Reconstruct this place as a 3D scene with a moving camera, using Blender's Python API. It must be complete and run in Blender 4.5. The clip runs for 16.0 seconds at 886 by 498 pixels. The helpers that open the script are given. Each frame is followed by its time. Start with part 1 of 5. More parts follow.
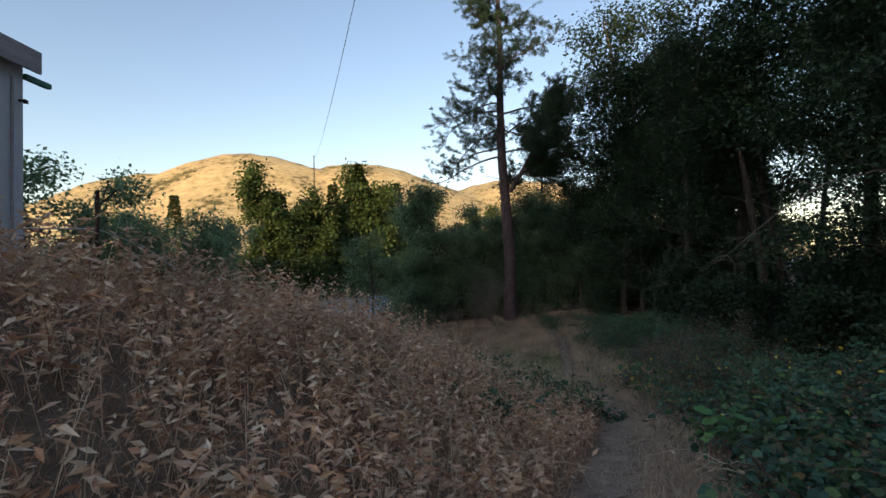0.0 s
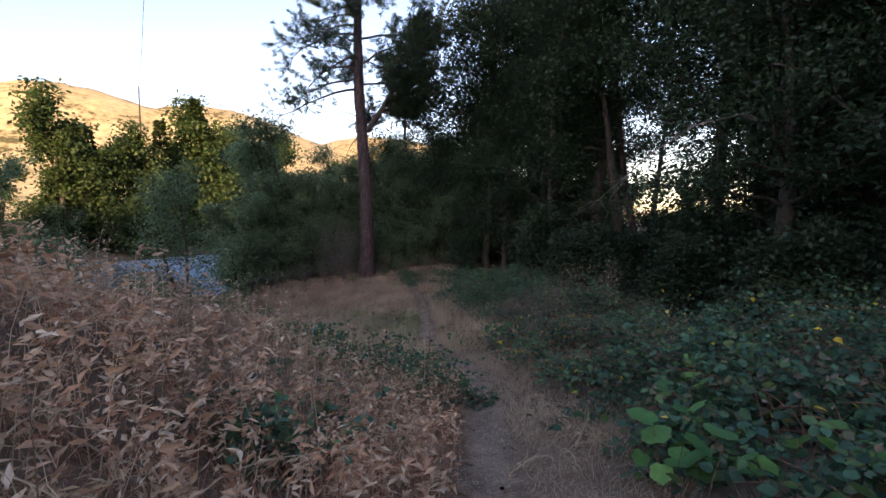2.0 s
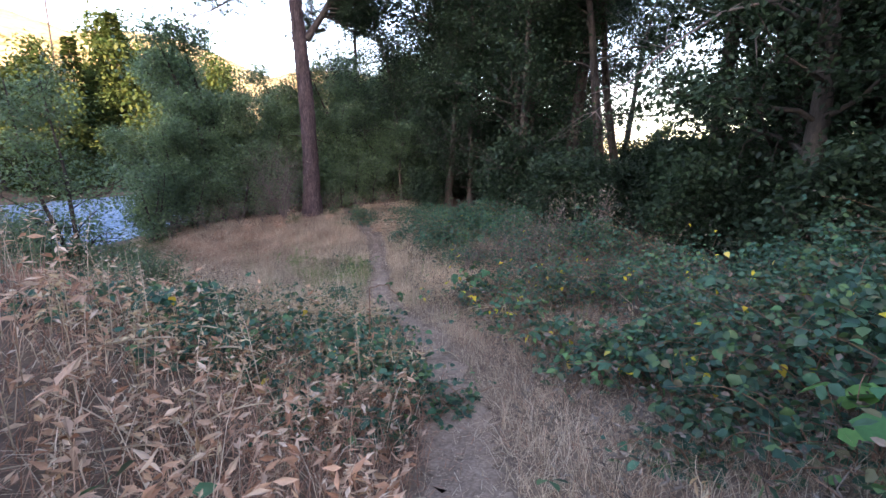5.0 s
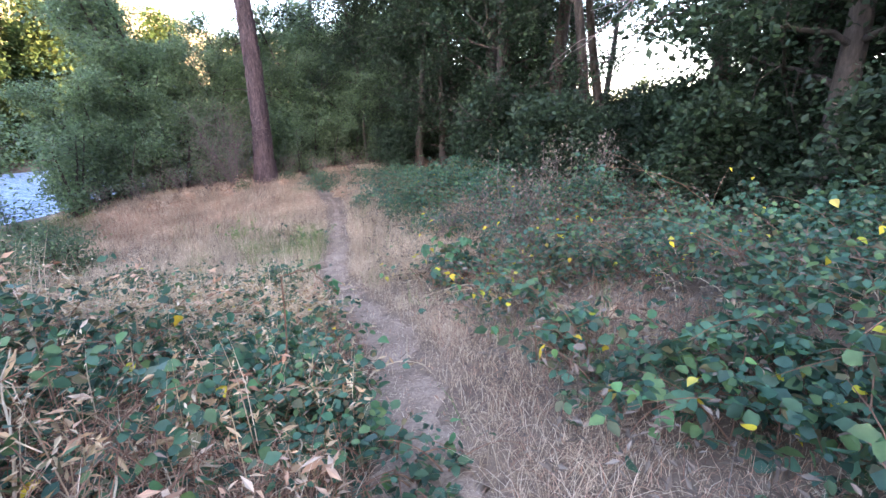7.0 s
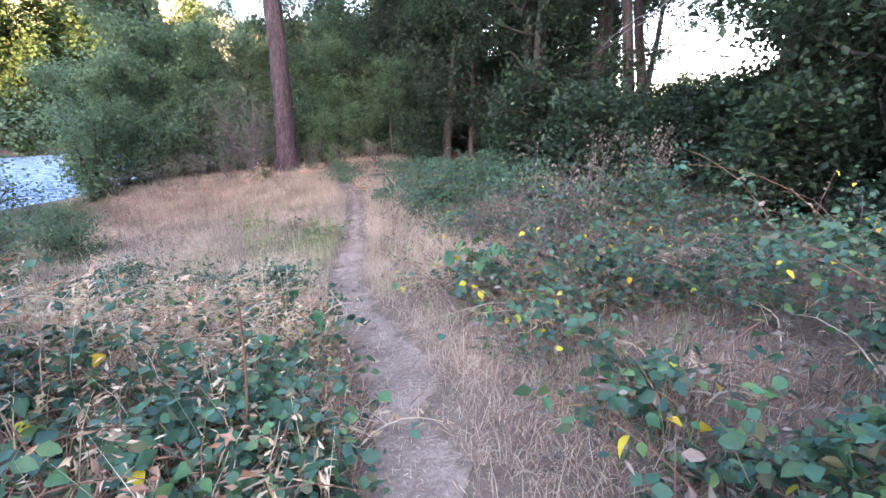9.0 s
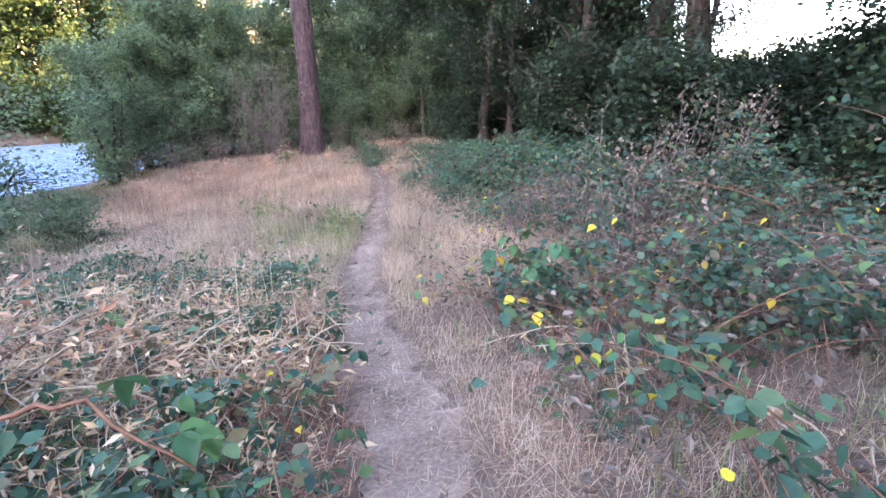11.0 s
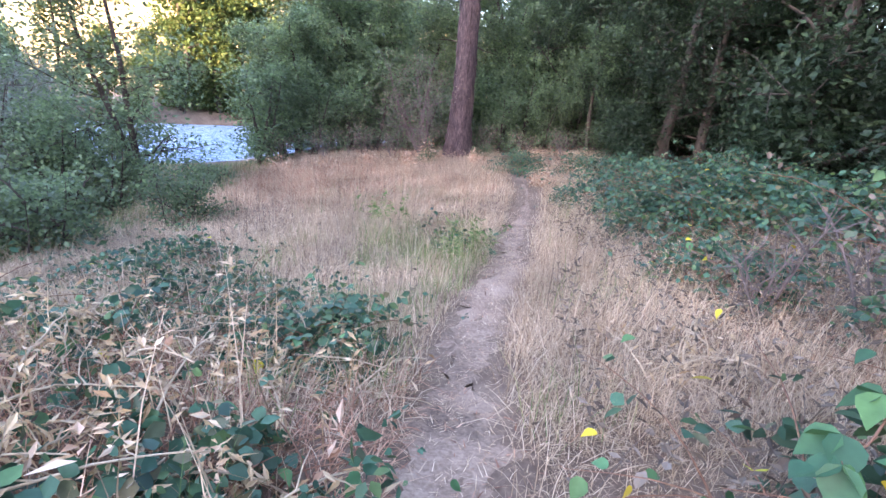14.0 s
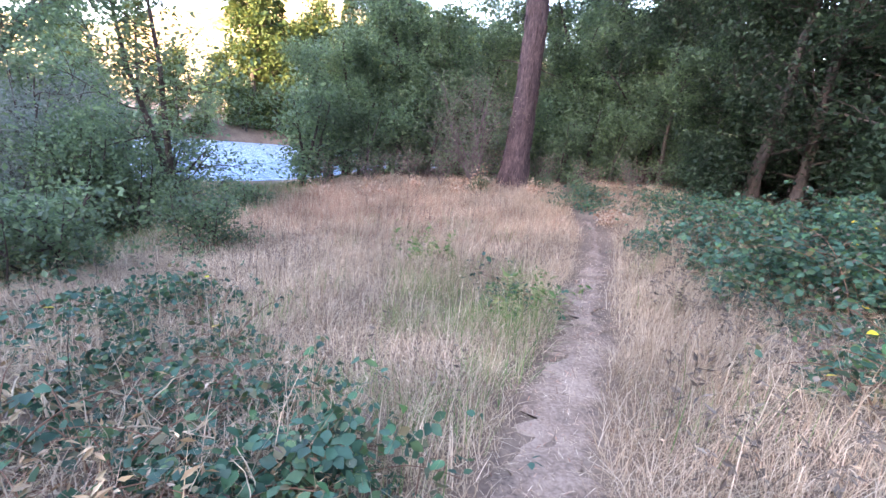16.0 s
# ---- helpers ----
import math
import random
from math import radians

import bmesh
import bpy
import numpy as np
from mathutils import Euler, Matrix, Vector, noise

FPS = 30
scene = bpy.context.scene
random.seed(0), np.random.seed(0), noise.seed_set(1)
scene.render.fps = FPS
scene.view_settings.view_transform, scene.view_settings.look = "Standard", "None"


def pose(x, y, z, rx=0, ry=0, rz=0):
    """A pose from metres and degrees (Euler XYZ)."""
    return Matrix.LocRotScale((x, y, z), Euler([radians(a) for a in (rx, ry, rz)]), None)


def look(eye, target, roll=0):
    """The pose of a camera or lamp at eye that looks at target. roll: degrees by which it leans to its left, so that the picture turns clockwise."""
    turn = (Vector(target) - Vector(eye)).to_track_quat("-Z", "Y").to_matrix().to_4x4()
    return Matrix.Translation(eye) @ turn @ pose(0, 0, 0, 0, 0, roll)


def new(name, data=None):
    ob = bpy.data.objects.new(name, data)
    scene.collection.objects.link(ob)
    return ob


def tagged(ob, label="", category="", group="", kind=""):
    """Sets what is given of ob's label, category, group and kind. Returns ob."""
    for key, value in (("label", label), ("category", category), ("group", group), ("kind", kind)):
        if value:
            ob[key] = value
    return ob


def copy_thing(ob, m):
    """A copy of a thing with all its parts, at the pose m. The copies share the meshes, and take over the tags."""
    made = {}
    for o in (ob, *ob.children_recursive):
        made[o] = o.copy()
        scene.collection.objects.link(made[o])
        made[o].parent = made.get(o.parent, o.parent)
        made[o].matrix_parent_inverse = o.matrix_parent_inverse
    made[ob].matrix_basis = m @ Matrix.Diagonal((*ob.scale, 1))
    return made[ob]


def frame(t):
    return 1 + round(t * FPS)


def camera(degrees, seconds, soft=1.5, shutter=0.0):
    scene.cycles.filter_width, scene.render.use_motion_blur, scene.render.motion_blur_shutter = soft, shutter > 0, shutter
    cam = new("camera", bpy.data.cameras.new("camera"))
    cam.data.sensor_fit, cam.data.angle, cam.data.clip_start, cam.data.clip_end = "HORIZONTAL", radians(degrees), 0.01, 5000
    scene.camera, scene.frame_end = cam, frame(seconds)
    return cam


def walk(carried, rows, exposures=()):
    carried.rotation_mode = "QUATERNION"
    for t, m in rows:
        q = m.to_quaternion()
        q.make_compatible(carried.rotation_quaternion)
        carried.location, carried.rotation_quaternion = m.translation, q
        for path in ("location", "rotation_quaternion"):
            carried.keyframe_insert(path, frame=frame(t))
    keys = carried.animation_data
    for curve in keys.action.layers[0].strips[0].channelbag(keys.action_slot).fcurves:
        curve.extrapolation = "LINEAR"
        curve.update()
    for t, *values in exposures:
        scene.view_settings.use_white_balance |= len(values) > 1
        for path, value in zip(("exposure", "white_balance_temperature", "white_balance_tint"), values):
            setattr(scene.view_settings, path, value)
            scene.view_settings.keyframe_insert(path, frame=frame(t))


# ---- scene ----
cam = camera(86.9, 16.0, soft=1.5)
PATH = [
    (0, (0.022, -0.341, 1.801), (0.049, 1.659, 1.829), -1.0),
    (0.5, (0.288, 0.766, 1.539), (0.582, 2.742, 1.451), -0.3),
    (1, (0.513, 1.543, 1.427), (1.013, 3.474, 1.282), 0.1),
    (1.5, (0.771, 2.132, 1.345), (1.319, 4.049, 1.193), 0.1),
    (2, (0.949, 2.671, 1.276), (1.535, 4.577, 1.125), 0.2),
    (2.5, (1.112, 3.124, 1.197), (1.723, 5.023, 1.046), 0.0),
    (3, (1.298, 3.57, 1.108), (1.932, 5.456, 0.907), 0.2),
    (3.5, (1.439, 3.995, 1.034), (2.107, 5.86, 0.762), 0.5),
    (4, (1.558, 4.351, 1.006), (2.241, 6.203, 0.681), 0.5),
    (4.2, (1.61, 4.532, 0.968), (2.304, 6.374, 0.615), 0.7),
    (6.3, (2.496, 6.522, 0.408), (3.29, 8.301, -0.046), -0.8),
    (6.5, (2.558, 6.681, 0.381), (3.363, 8.446, -0.105), -0.7),
    (7, (2.712, 6.97, 0.321), (3.526, 8.716, -0.217), -0.9),
    (7.5, (2.841, 7.224, 0.278), (3.624, 8.973, -0.294), -0.8),
    (8, (2.925, 7.443, 0.25), (3.697, 9.194, -0.332), -0.5),
    (8.5, (3.009, 7.651, 0.206), (3.741, 9.421, -0.37), 0.1),
    (8.7, (3.046, 7.732, 0.208), (3.771, 9.509, -0.354), 0.3),
    (10.8, (3.445, 8.918, -0.064), (4.049, 10.729, -0.659), -0.1),
    (11, (3.535, 9.072, -0.096), (4.115, 10.886, -0.707), -0.0),
    (11.5, (3.666, 9.445, -0.176), (4.208, 11.279, -0.761), 0.2),
    (12, (3.77, 9.927, -0.312), (4.178, 11.798, -0.89), 1.2),
    (12.5, (3.814, 10.308, -0.351), (4.098, 12.197, -0.944), 2.7),
    (13, (3.844, 10.668, -0.39), (4.068, 12.57, -0.965), 3.2),
    (13.5, (3.886, 10.997, -0.499), (4.033, 12.904, -1.081), 3.4),
    (14, (3.922, 11.326, -0.533), (3.942, 13.241, -1.11), 4.7),
    (14.5, (3.927, 11.635, -0.607), (3.907, 13.544, -1.203), 4.9),
    (15, (3.897, 11.975, -0.591), (3.829, 13.883, -1.186), 5.3),
    (15.5, (3.862, 12.338, -0.595), (3.725, 14.255, -1.148), 6.2),
    (16, (3.819, 12.684, -0.616), (3.632, 14.613, -1.108), 6.5),
]
EXPOSURES = [(0.0, 0.9, 6700, 18), (1.0, 1.25, 6700, 26), (2.0, 1.6, 6700, 31), (4.0, 2.4, 6700, 33), (6.5, 3.65, 6600, 33), (8.5, 4.0, 6600, 35), (11.0, 4.0, 6550, 38), (16.0, 4.0, 6550, 36)]
walk(cam, [(t, look(eye, target, roll)) for t, eye, target, roll in PATH], EXPOSURES)

# ---- world and sun ----
SUN_ELEV, SUN_AZ = 11.0, 205.0          # degrees; azimuth clockwise from +y: the sun stands low behind the walker
world = bpy.data.worlds.new("world")
scene.world = world
world.use_nodes = True
wn = world.node_tree
sky = wn.nodes.new("ShaderNodeTexSky")
sky.sky_type = "NISHITA"
sky.sun_disc = False
sky.sun_elevation, sky.sun_rotation = radians(SUN_ELEV), radians(SUN_AZ)
sky.air_density, sky.dust_density = 1.0, 0.7
wn.links.new(sky.outputs[0], wn.nodes["Background"].inputs[0])
wn.nodes["Background"].inputs[1].default_value = 0.15
sun_data = bpy.data.lights.new("sun", "SUN")
sun_data.energy, sun_data.angle, sun_data.color = 3.2, radians(0.5), (1.0, 0.80, 0.50)
sun = new("sun", sun_data)
sun_way = Vector((math.sin(radians(SUN_AZ)) * math.cos(radians(SUN_ELEV)), math.cos(radians(SUN_AZ)) * math.cos(radians(SUN_ELEV)), math.sin(radians(SUN_ELEV))))
sun.matrix_world = look(sun_way * 50, (0, 0, 0))

# ---- materials ----
rng = np.random.default_rng(11)


def ramp(nt, stops):
    node = nt.nodes.new("ShaderNodeValToRGB")
    el = node.color_ramp.elements
    while len(el) < len(stops):
        el.new(0.5)
    for e, (p, c) in zip(el, stops):
        e.position, e.color = p, (*c, 1)
    return node


def leafy(name, colours, rough=0.6, through_light=0.25, object_random=False):
    """A leaf, blade or needle: colour by piece, mottled finely, with some light passing through."""
    m = bpy.data.materials.new(name)
    m.use_nodes = True
    nt = m.node_tree
    b = nt.nodes["Principled BSDF"]
    if object_random:
        src = nt.nodes.new("ShaderNodeObjectInfo").outputs["Random"]
    else:
        src = nt.nodes.new("ShaderNodeNewGeometry").outputs["Random Per Island"]
    n = len(colours)
    r = ramp(nt, [(i / max(1, n - 1), c) for i, c in enumerate(colours)])
    nt.links.new(src, r.inputs[0])
    noi = nt.nodes.new("ShaderNodeTexNoise")
    noi.inputs["Scale"].default_value, noi.inputs["Detail"].default_value = 30, 3
    geo = nt.nodes.new("ShaderNodeNewGeometry")
    nt.links.new(geo.outputs["Position"], noi.inputs["Vector"])
    mr = nt.nodes.new("ShaderNodeMapRange")
    mr.inputs["To Min"].default_value, mr.inputs["To Max"].default_value = 0.65, 1.3
    nt.links.new(noi.outputs[0], mr.inputs[0])
    big = nt.nodes.new("ShaderNodeTexNoise")
    big.inputs["Scale"].default_value, big.inputs["Detail"].default_value = 0.9, 4
    nt.links.new(geo.outputs["Position"], big.inputs["Vector"])
    mr2 = nt.nodes.new("ShaderNodeMapRange")
    mr2.inputs["From Min"].default_value, mr2.inputs["From Max"].default_value = 0.3, 0.7
    mr2.inputs["To Min"].default_value, mr2.inputs["To Max"].default_value = 0.68, 1.35
    nt.links.new(big.outputs[0], mr2.inputs[0])
    both = nt.nodes.new("ShaderNodeMath")
    both.operation = "MULTIPLY"
    nt.links.new(mr.outputs[0], both.inputs[0])
    nt.links.new(mr2.outputs[0], both.inputs[1])
    mul = nt.nodes.new("ShaderNodeVectorMath")
    mul.operation = "SCALE"
    nt.links.new(r.outputs[0], mul.inputs[0])
    nt.links.new(both.outputs[0], mul.inputs["Scale"])
    nt.links.new(mul.outputs[0], b.inputs["Base Color"])
    b.inputs["Roughness"].default_value = rough
    b.inputs["Specular IOR Level"].default_value = 0.3
    tr = nt.nodes.new("ShaderNodeBsdfTranslucent")
    nt.links.new(mul.outputs[0], tr.inputs[0])
    mix = nt.nodes.new("ShaderNodeMixShader")
    mix.inputs[0].default_value = through_light
    nt.links.new(b.outputs[0], mix.inputs[1])
    nt.links.new(tr.outputs[0], mix.inputs[2])
    nt.links.new(mix.outputs[0], nt.nodes["Material Output"].inputs[0])
    return m


def rough_stuff(name, stops, scale=3.0, fine=25.0, bump=0.3, rough=0.9, stretch=(1, 1, 1), metal=0.0):
    """Earth, bark, plaster and the like: coarse and fine noise mixed into a ramp, with relief."""
    m = bpy.data.materials.new(name)
    m.use_nodes = True
    nt = m.node_tree
    b = nt.nodes["Principled BSDF"]
    tc = nt.nodes.new("ShaderNodeTexCoord")
    mp = nt.nodes.new("ShaderNodeMapping")
    mp.inputs["Scale"].default_value = stretch
    nt.links.new(tc.outputs["Object"], mp.inputs[0])
    n1, n2 = nt.nodes.new("ShaderNodeTexNoise"), nt.nodes.new("ShaderNodeTexNoise")
    for n, s in ((n1, scale), (n2, fine)):
        n.inputs["Scale"].default_value, n.inputs["Detail"].default_value, n.inputs["Roughness"].default_value = s, 6, 0.65
        nt.links.new(mp.outputs[0], n.inputs["Vector"])
    mix = nt.nodes.new("ShaderNodeMix")
    mix.inputs[0].default_value = 0.45
    nt.links.new(n1.outputs[0], mix.inputs[2])
    nt.links.new(n2.outputs[0], mix.inputs[3])
    r = ramp(nt, stops)
    nt.links.new(mix.outputs[0], r.inputs[0])
    nt.links.new(r.outputs[0], b.inputs["Base Color"])
    bp = nt.nodes.new("ShaderNodeBump")
    bp.inputs["Strength"].default_value, bp.inputs["Distance"].default_value = bump, 0.03
    nt.links.new(mix.outputs[0], bp.inputs["Height"])
    nt.links.new(bp.outputs[0], b.inputs["Normal"])
    b.inputs["Roughness"].default_value, b.inputs["Metallic"].default_value = rough, metal
    b.inputs["Specular IOR Level"].default_value = 0.25
    return m


M_EARTH = rough_stuff("earth", [(0.3, (0.075, 0.05, 0.034)), (0.5, (0.17, 0.12, 0.085)), (0.7, (0.30, 0.225, 0.16))], 1.2, 22, 0.6)
M_PATH = rough_stuff("trodden_earth", [(0.32, (0.085, 0.06, 0.043)), (0.48, (0.25, 0.18, 0.13)), (0.70, (0.46, 0.35, 0.26))], 2.5, 40, 0.5)
M_PINE_BARK = rough_stuff("pine_bark", [(0.32, (0.018, 0.013, 0.013)), (0.5, (0.07, 0.048, 0.048)), (0.7, (0.15, 0.105, 0.102))], 3.0, 12, 1.0, 0.9, (2.2, 2.2, 0.5))
M_BARK = rough_stuff("bark", [(0.3, (0.025, 0.02, 0.016)), (0.5, (0.075, 0.06, 0.05)), (0.75, (0.16, 0.13, 0.11))], 4.0, 18, 0.9, 0.9, (2, 2, 0.5))
M_DEADWOOD = rough_stuff("dead_wood", [(0.3, (0.2, 0.17, 0.14)), (0.7, (0.45, 0.4, 0.34))], 6, 40, 0.4)
M_CANE = rough_stuff("cane", [(0.3, (0.12, 0.05, 0.035)), (0.7, (0.3, 0.18, 0.11))], 8, 40, 0.3)
M_DRYCANE = rough_stuff("dry_cane", [(0.3, (0.42, 0.32, 0.2)), (0.7, (0.68, 0.56, 0.4))], 8, 40, 0.2)
M_PLASTER = rough_stuff("grey_wall_paint", [(0.25, (0.3, 0.29, 0.31)), (0.45, (0.5, 0.49, 0.52)), (0.7, (0.6, 0.59, 0.62))], 0.8, 9, 0.15, 0.85, (1, 1, 0.4))
M_FASCIA = rough_stuff("weathered_board", [(0.3, (0.2, 0.17, 0.17)), (0.7, (0.45, 0.4, 0.4))], 2, 20, 0.4, 0.85, (1, 0.3, 3))
M_GREEN_PAINT = rough_stuff("green_paint", [(0.3, (0.03, 0.11, 0.08)), (0.7, (0.06, 0.2, 0.14))], 5, 30, 0.2, 0.6)
M_RUST = rough_stuff("rusty_steel", [(0.3, (0.03, 0.022, 0.02)), (0.7, (0.12, 0.07, 0.05))], 8, 50, 0.4, 0.7, metal=0.5)
M_GALV = rough_stuff("galvanised", [(0.3, (0.4, 0.4, 0.4)), (0.7, (0.6, 0.6, 0.6))], 8, 50, 0.1, 0.5, metal=0.8)
M_CABLE = rough_stuff("cable", [(0.3, (0.015, 0.015, 0.018)), (0.7, (0.03, 0.03, 0.03))], 8, 50, 0.1, 0.6)
M_ROOF = rough_stuff("roofing", [(0.3, (0.1, 0.09, 0.09)), (0.7, (0.2, 0.18, 0.18))], 2, 20, 0.3)
M_HILL = rough_stuff("dry_hillside", [(0.40, (0.10, 0.085, 0.03)), (0.47, (0.42, 0.31, 0.15)), (0.6, (0.58, 0.44, 0.22)), (0.75, (0.66, 0.53, 0.30))], 0.02, 0.16, 0.2)
M_WOODLAND = rough_stuff("far_woodland", [(0.35, (0.02, 0.03, 0.015)), (0.65, (0.07, 0.085, 0.04))], 0.02, 0.2, 0.3)

L_DRY = leafy("dry_grass", [(0.20, 0.13, 0.08), (0.46, 0.34, 0.22), (0.60, 0.46, 0.31), (0.80, 0.67, 0.49), (0.36, 0.24, 0.15), (0.68, 0.53, 0.36)], 0.7, 0.3)
L_RUSSET = leafy("russet_grass", [(0.16, 0.075, 0.05), (0.42, 0.21, 0.13), (0.58, 0.35, 0.23), (0.26, 0.125, 0.08), (0.66, 0.45, 0.31)], 0.7, 0.3)
L_DRYLEAF = leafy("dry_leaf", [(0.36, 0.22, 0.11), (0.52, 0.37, 0.20), (0.68, 0.53, 0.33), (0.44, 0.28, 0.15), (0.80, 0.67, 0.45)], 0.65, 0.25)
L_RUSTLEAF = leafy("rusty_dry_leaf", [(0.26, 0.12, 0.065), (0.58, 0.33, 0.20), (0.74, 0.52, 0.36), (0.42, 0.22, 0.125), (0.84, 0.68, 0.51), (0.52, 0.31, 0.16)], 0.65, 0.25)
M_TWIG = rough_stuff("grey_twig", [(0.3, (0.1, 0.08, 0.075)), (0.7, (0.22, 0.18, 0.16))], 6, 40, 0.3)
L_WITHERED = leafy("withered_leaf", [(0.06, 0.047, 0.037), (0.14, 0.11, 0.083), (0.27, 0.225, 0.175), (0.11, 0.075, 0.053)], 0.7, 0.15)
L_BRAMBLE = leafy("bramble_leaf", [(0.022, 0.062, 0.045), (0.045, 0.12, 0.075), (0.06, 0.16, 0.09), (0.03, 0.085, 0.06), (0.11, 0.20, 0.07), (0.04, 0.11, 0.075), (0.18, 0.15, 0.07)], 0.5, 0.2)
L_BRAMBLE1 = leafy("bramble_leaf_single", [(0.03, 0.105, 0.055), (0.055, 0.17, 0.075), (0.11, 0.25, 0.08), (0.04, 0.135, 0.065), (0.08, 0.20, 0.075)], 0.5, 0.2, True)
L_FRESH = leafy("fresh_green_leaf", [(0.05, 0.16, 0.055), (0.08, 0.22, 0.06), (0.13, 0.29, 0.07), (0.06, 0.18, 0.08)], 0.5, 0.3, True)
L_YELLOW = leafy("yellow_leaf", [(0.62, 0.42, 0.04), (0.75, 0.58, 0.05), (0.5, 0.52, 0.06), (0.72, 0.5, 0.15)], 0.6, 0.3, True)
L_GREENGRASS = leafy("green_grass", [(0.07, 0.14, 0.04), (0.13, 0.23, 0.07), (0.25, 0.28, 0.12), (0.42, 0.36, 0.2)], 0.6, 0.3)
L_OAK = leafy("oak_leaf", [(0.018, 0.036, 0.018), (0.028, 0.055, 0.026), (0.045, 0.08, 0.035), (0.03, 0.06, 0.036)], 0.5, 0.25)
L_ALDER = leafy("riverside_leaf", [(0.085, 0.135, 0.075), (0.13, 0.21, 0.105), (0.19, 0.28, 0.13), (0.125, 0.185, 0.14)], 0.5, 0.45)
L_WILLOW = leafy("willow_leaf", [(0.13, 0.17, 0.14), (0.19, 0.23, 0.19), (0.25, 0.29, 0.25)], 0.55, 0.3)
L_FARLEAF = leafy("far_leaf", [(0.04, 0.075, 0.02), (0.07, 0.11, 0.03), (0.12, 0.14, 0.035)], 0.6, 0.35)
L_NEEDLE = leafy("pine_needle", [(0.02, 0.045, 0.022), (0.035, 0.07, 0.032), (0.05, 0.085, 0.04)], 0.5, 0.15)


def make_water():
    m = bpy.data.materials.new("river_water")
    m.use_nodes = True
    nt = m.node_tree
    b = nt.nodes["Principled BSDF"]
    # blue base stands in for reflected sky; low IOR lets it show
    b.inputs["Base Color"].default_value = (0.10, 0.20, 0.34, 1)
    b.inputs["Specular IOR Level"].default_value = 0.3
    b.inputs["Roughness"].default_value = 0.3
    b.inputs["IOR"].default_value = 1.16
    tc = nt.nodes.new("ShaderNodeTexCoord")
    mp = nt.nodes.new("ShaderNodeMapping")
    mp.inputs["Rotation"].default_value = (0, 0, radians(43))
    mp.inputs["Scale"].default_value = (0.6, 1.8, 1)
    nt.links.new(tc.outputs["Object"], mp.inputs[0])
    hs = []
    for s in (0.7, 3.0):
        n = nt.nodes.new("ShaderNodeTexNoise")
        n.inputs["Scale"].default_value, n.inputs["Detail"].default_value = s, 5
        nt.links.new(mp.outputs[0], n.inputs["Vector"])
        hs.append(n)
    add = nt.nodes.new("ShaderNodeMath")
    nt.links.new(hs[0].outputs[0], add.inputs[0])
    nt.links.new(hs[1].outputs[0], add.inputs[1])
    # sky reflection painted as blue to pale tones, mixed with white foam streaks
    sky_and_foam = ramp(nt, [(0.3, (0.07, 0.14, 0.22)), (0.48, (0.17, 0.29, 0.42)), (0.58, (0.42, 0.54, 0.64)), (0.68, (0.75, 0.80, 0.84))])
    nt.links.new(hs[1].outputs[0], sky_and_foam.inputs[0])
    nt.links.new(sky_and_foam.outputs[0], b.inputs["Base Color"])
    bp = nt.nodes.new("ShaderNodeBump")
    bp.inputs["Strength"].default_value, bp.inputs["Distance"].default_value = 1.0, 0.35
    nt.links.new(add.outputs[0], bp.inputs["Height"])
    nt.links.new(bp.outputs[0], b.inputs["Normal"])
    return m


M_WATER = make_water()


# ---- building helpers ----
def mesh_from(name, verts, faces, mats=(), smooth=False, mat_index=None):
    me = bpy.data.meshes.new(name)
    v = np.asarray(verts, dtype=np.float32).reshape(-1, 3)
    f = np.asarray(faces, dtype=np.int32)
    k = f.shape[1]
    me.vertices.add(len(v))
    me.vertices.foreach_set("co", v.ravel())
    me.loops.add(f.size)
    me.loops.foreach_set("vertex_index", f.ravel())
    me.polygons.add(len(f))
    me.polygons.foreach_set("loop_start", np.arange(0, f.size, k, dtype=np.int32))
    for m in mats:
        me.materials.append(m)
    if mat_index is not None:
        me.polygons.foreach_set("material_index", np.asarray(mat_index, dtype=np.int32))
    me.polygons.foreach_set("use_smooth", np.full(len(f), smooth))
    me.update(calc_edges=True)
    return me


class Geo:
    """Quads gathered into one mesh: tubes and boxes."""

    def __init__(self):
        self.v, self.f = [], []

    def tube(self, pts, radii, sides=6):
        base = len(self.v)
        pts = [Vector(p) for p in pts]
        for i, p in enumerate(pts):
            d = (pts[min(i + 1, len(pts) - 1)] - pts[max(i - 1, 0)]).normalized()
            u = d.cross(Vector((0.31, 0.95, 0.07))).normalized() if abs(d.y) < 0.9 else d.cross(Vector((1, 0, 0))).normalized()
            w = d.cross(u)
            for s in range(sides):
                a = 2 * math.pi * s / sides
                self.v.append(p + (u * math.cos(a) + w * math.sin(a)) * radii[i])
        for i in range(len(pts) - 1):
            for s in range(sides):
                a, b = base + i * sides + s, base + i * sides + (s + 1) % sides
                self.f.append((a, b, b + sides, a + sides))
        return self

    def box(self, lo, hi, m=None):
        base = len(self.v)
        for z in (lo[2], hi[2]):
            for x, y in ((lo[0], lo[1]), (hi[0], lo[1]), (hi[0], hi[1]), (lo[0], hi[1])):
                p = Vector((x, y, z))
                self.v.append(m @ p if m else p)
        self.f += [tuple(base + i for i in q) for q in ((3, 2, 1, 0), (4, 5, 6, 7), (0, 1, 5, 4), (1, 2, 6, 5), (2, 3, 7, 6), (3, 0, 4, 7))]
        return self

    def mesh(self, name, mat, smooth=True):
        return mesh_from(name, [tuple(p) for p in self.v], self.f, (mat,), smooth)


def part(name, me, parent, label=""):
    ob = new(name, me)
    ob.parent = parent
    if label:
        tagged(ob, label)
    return ob


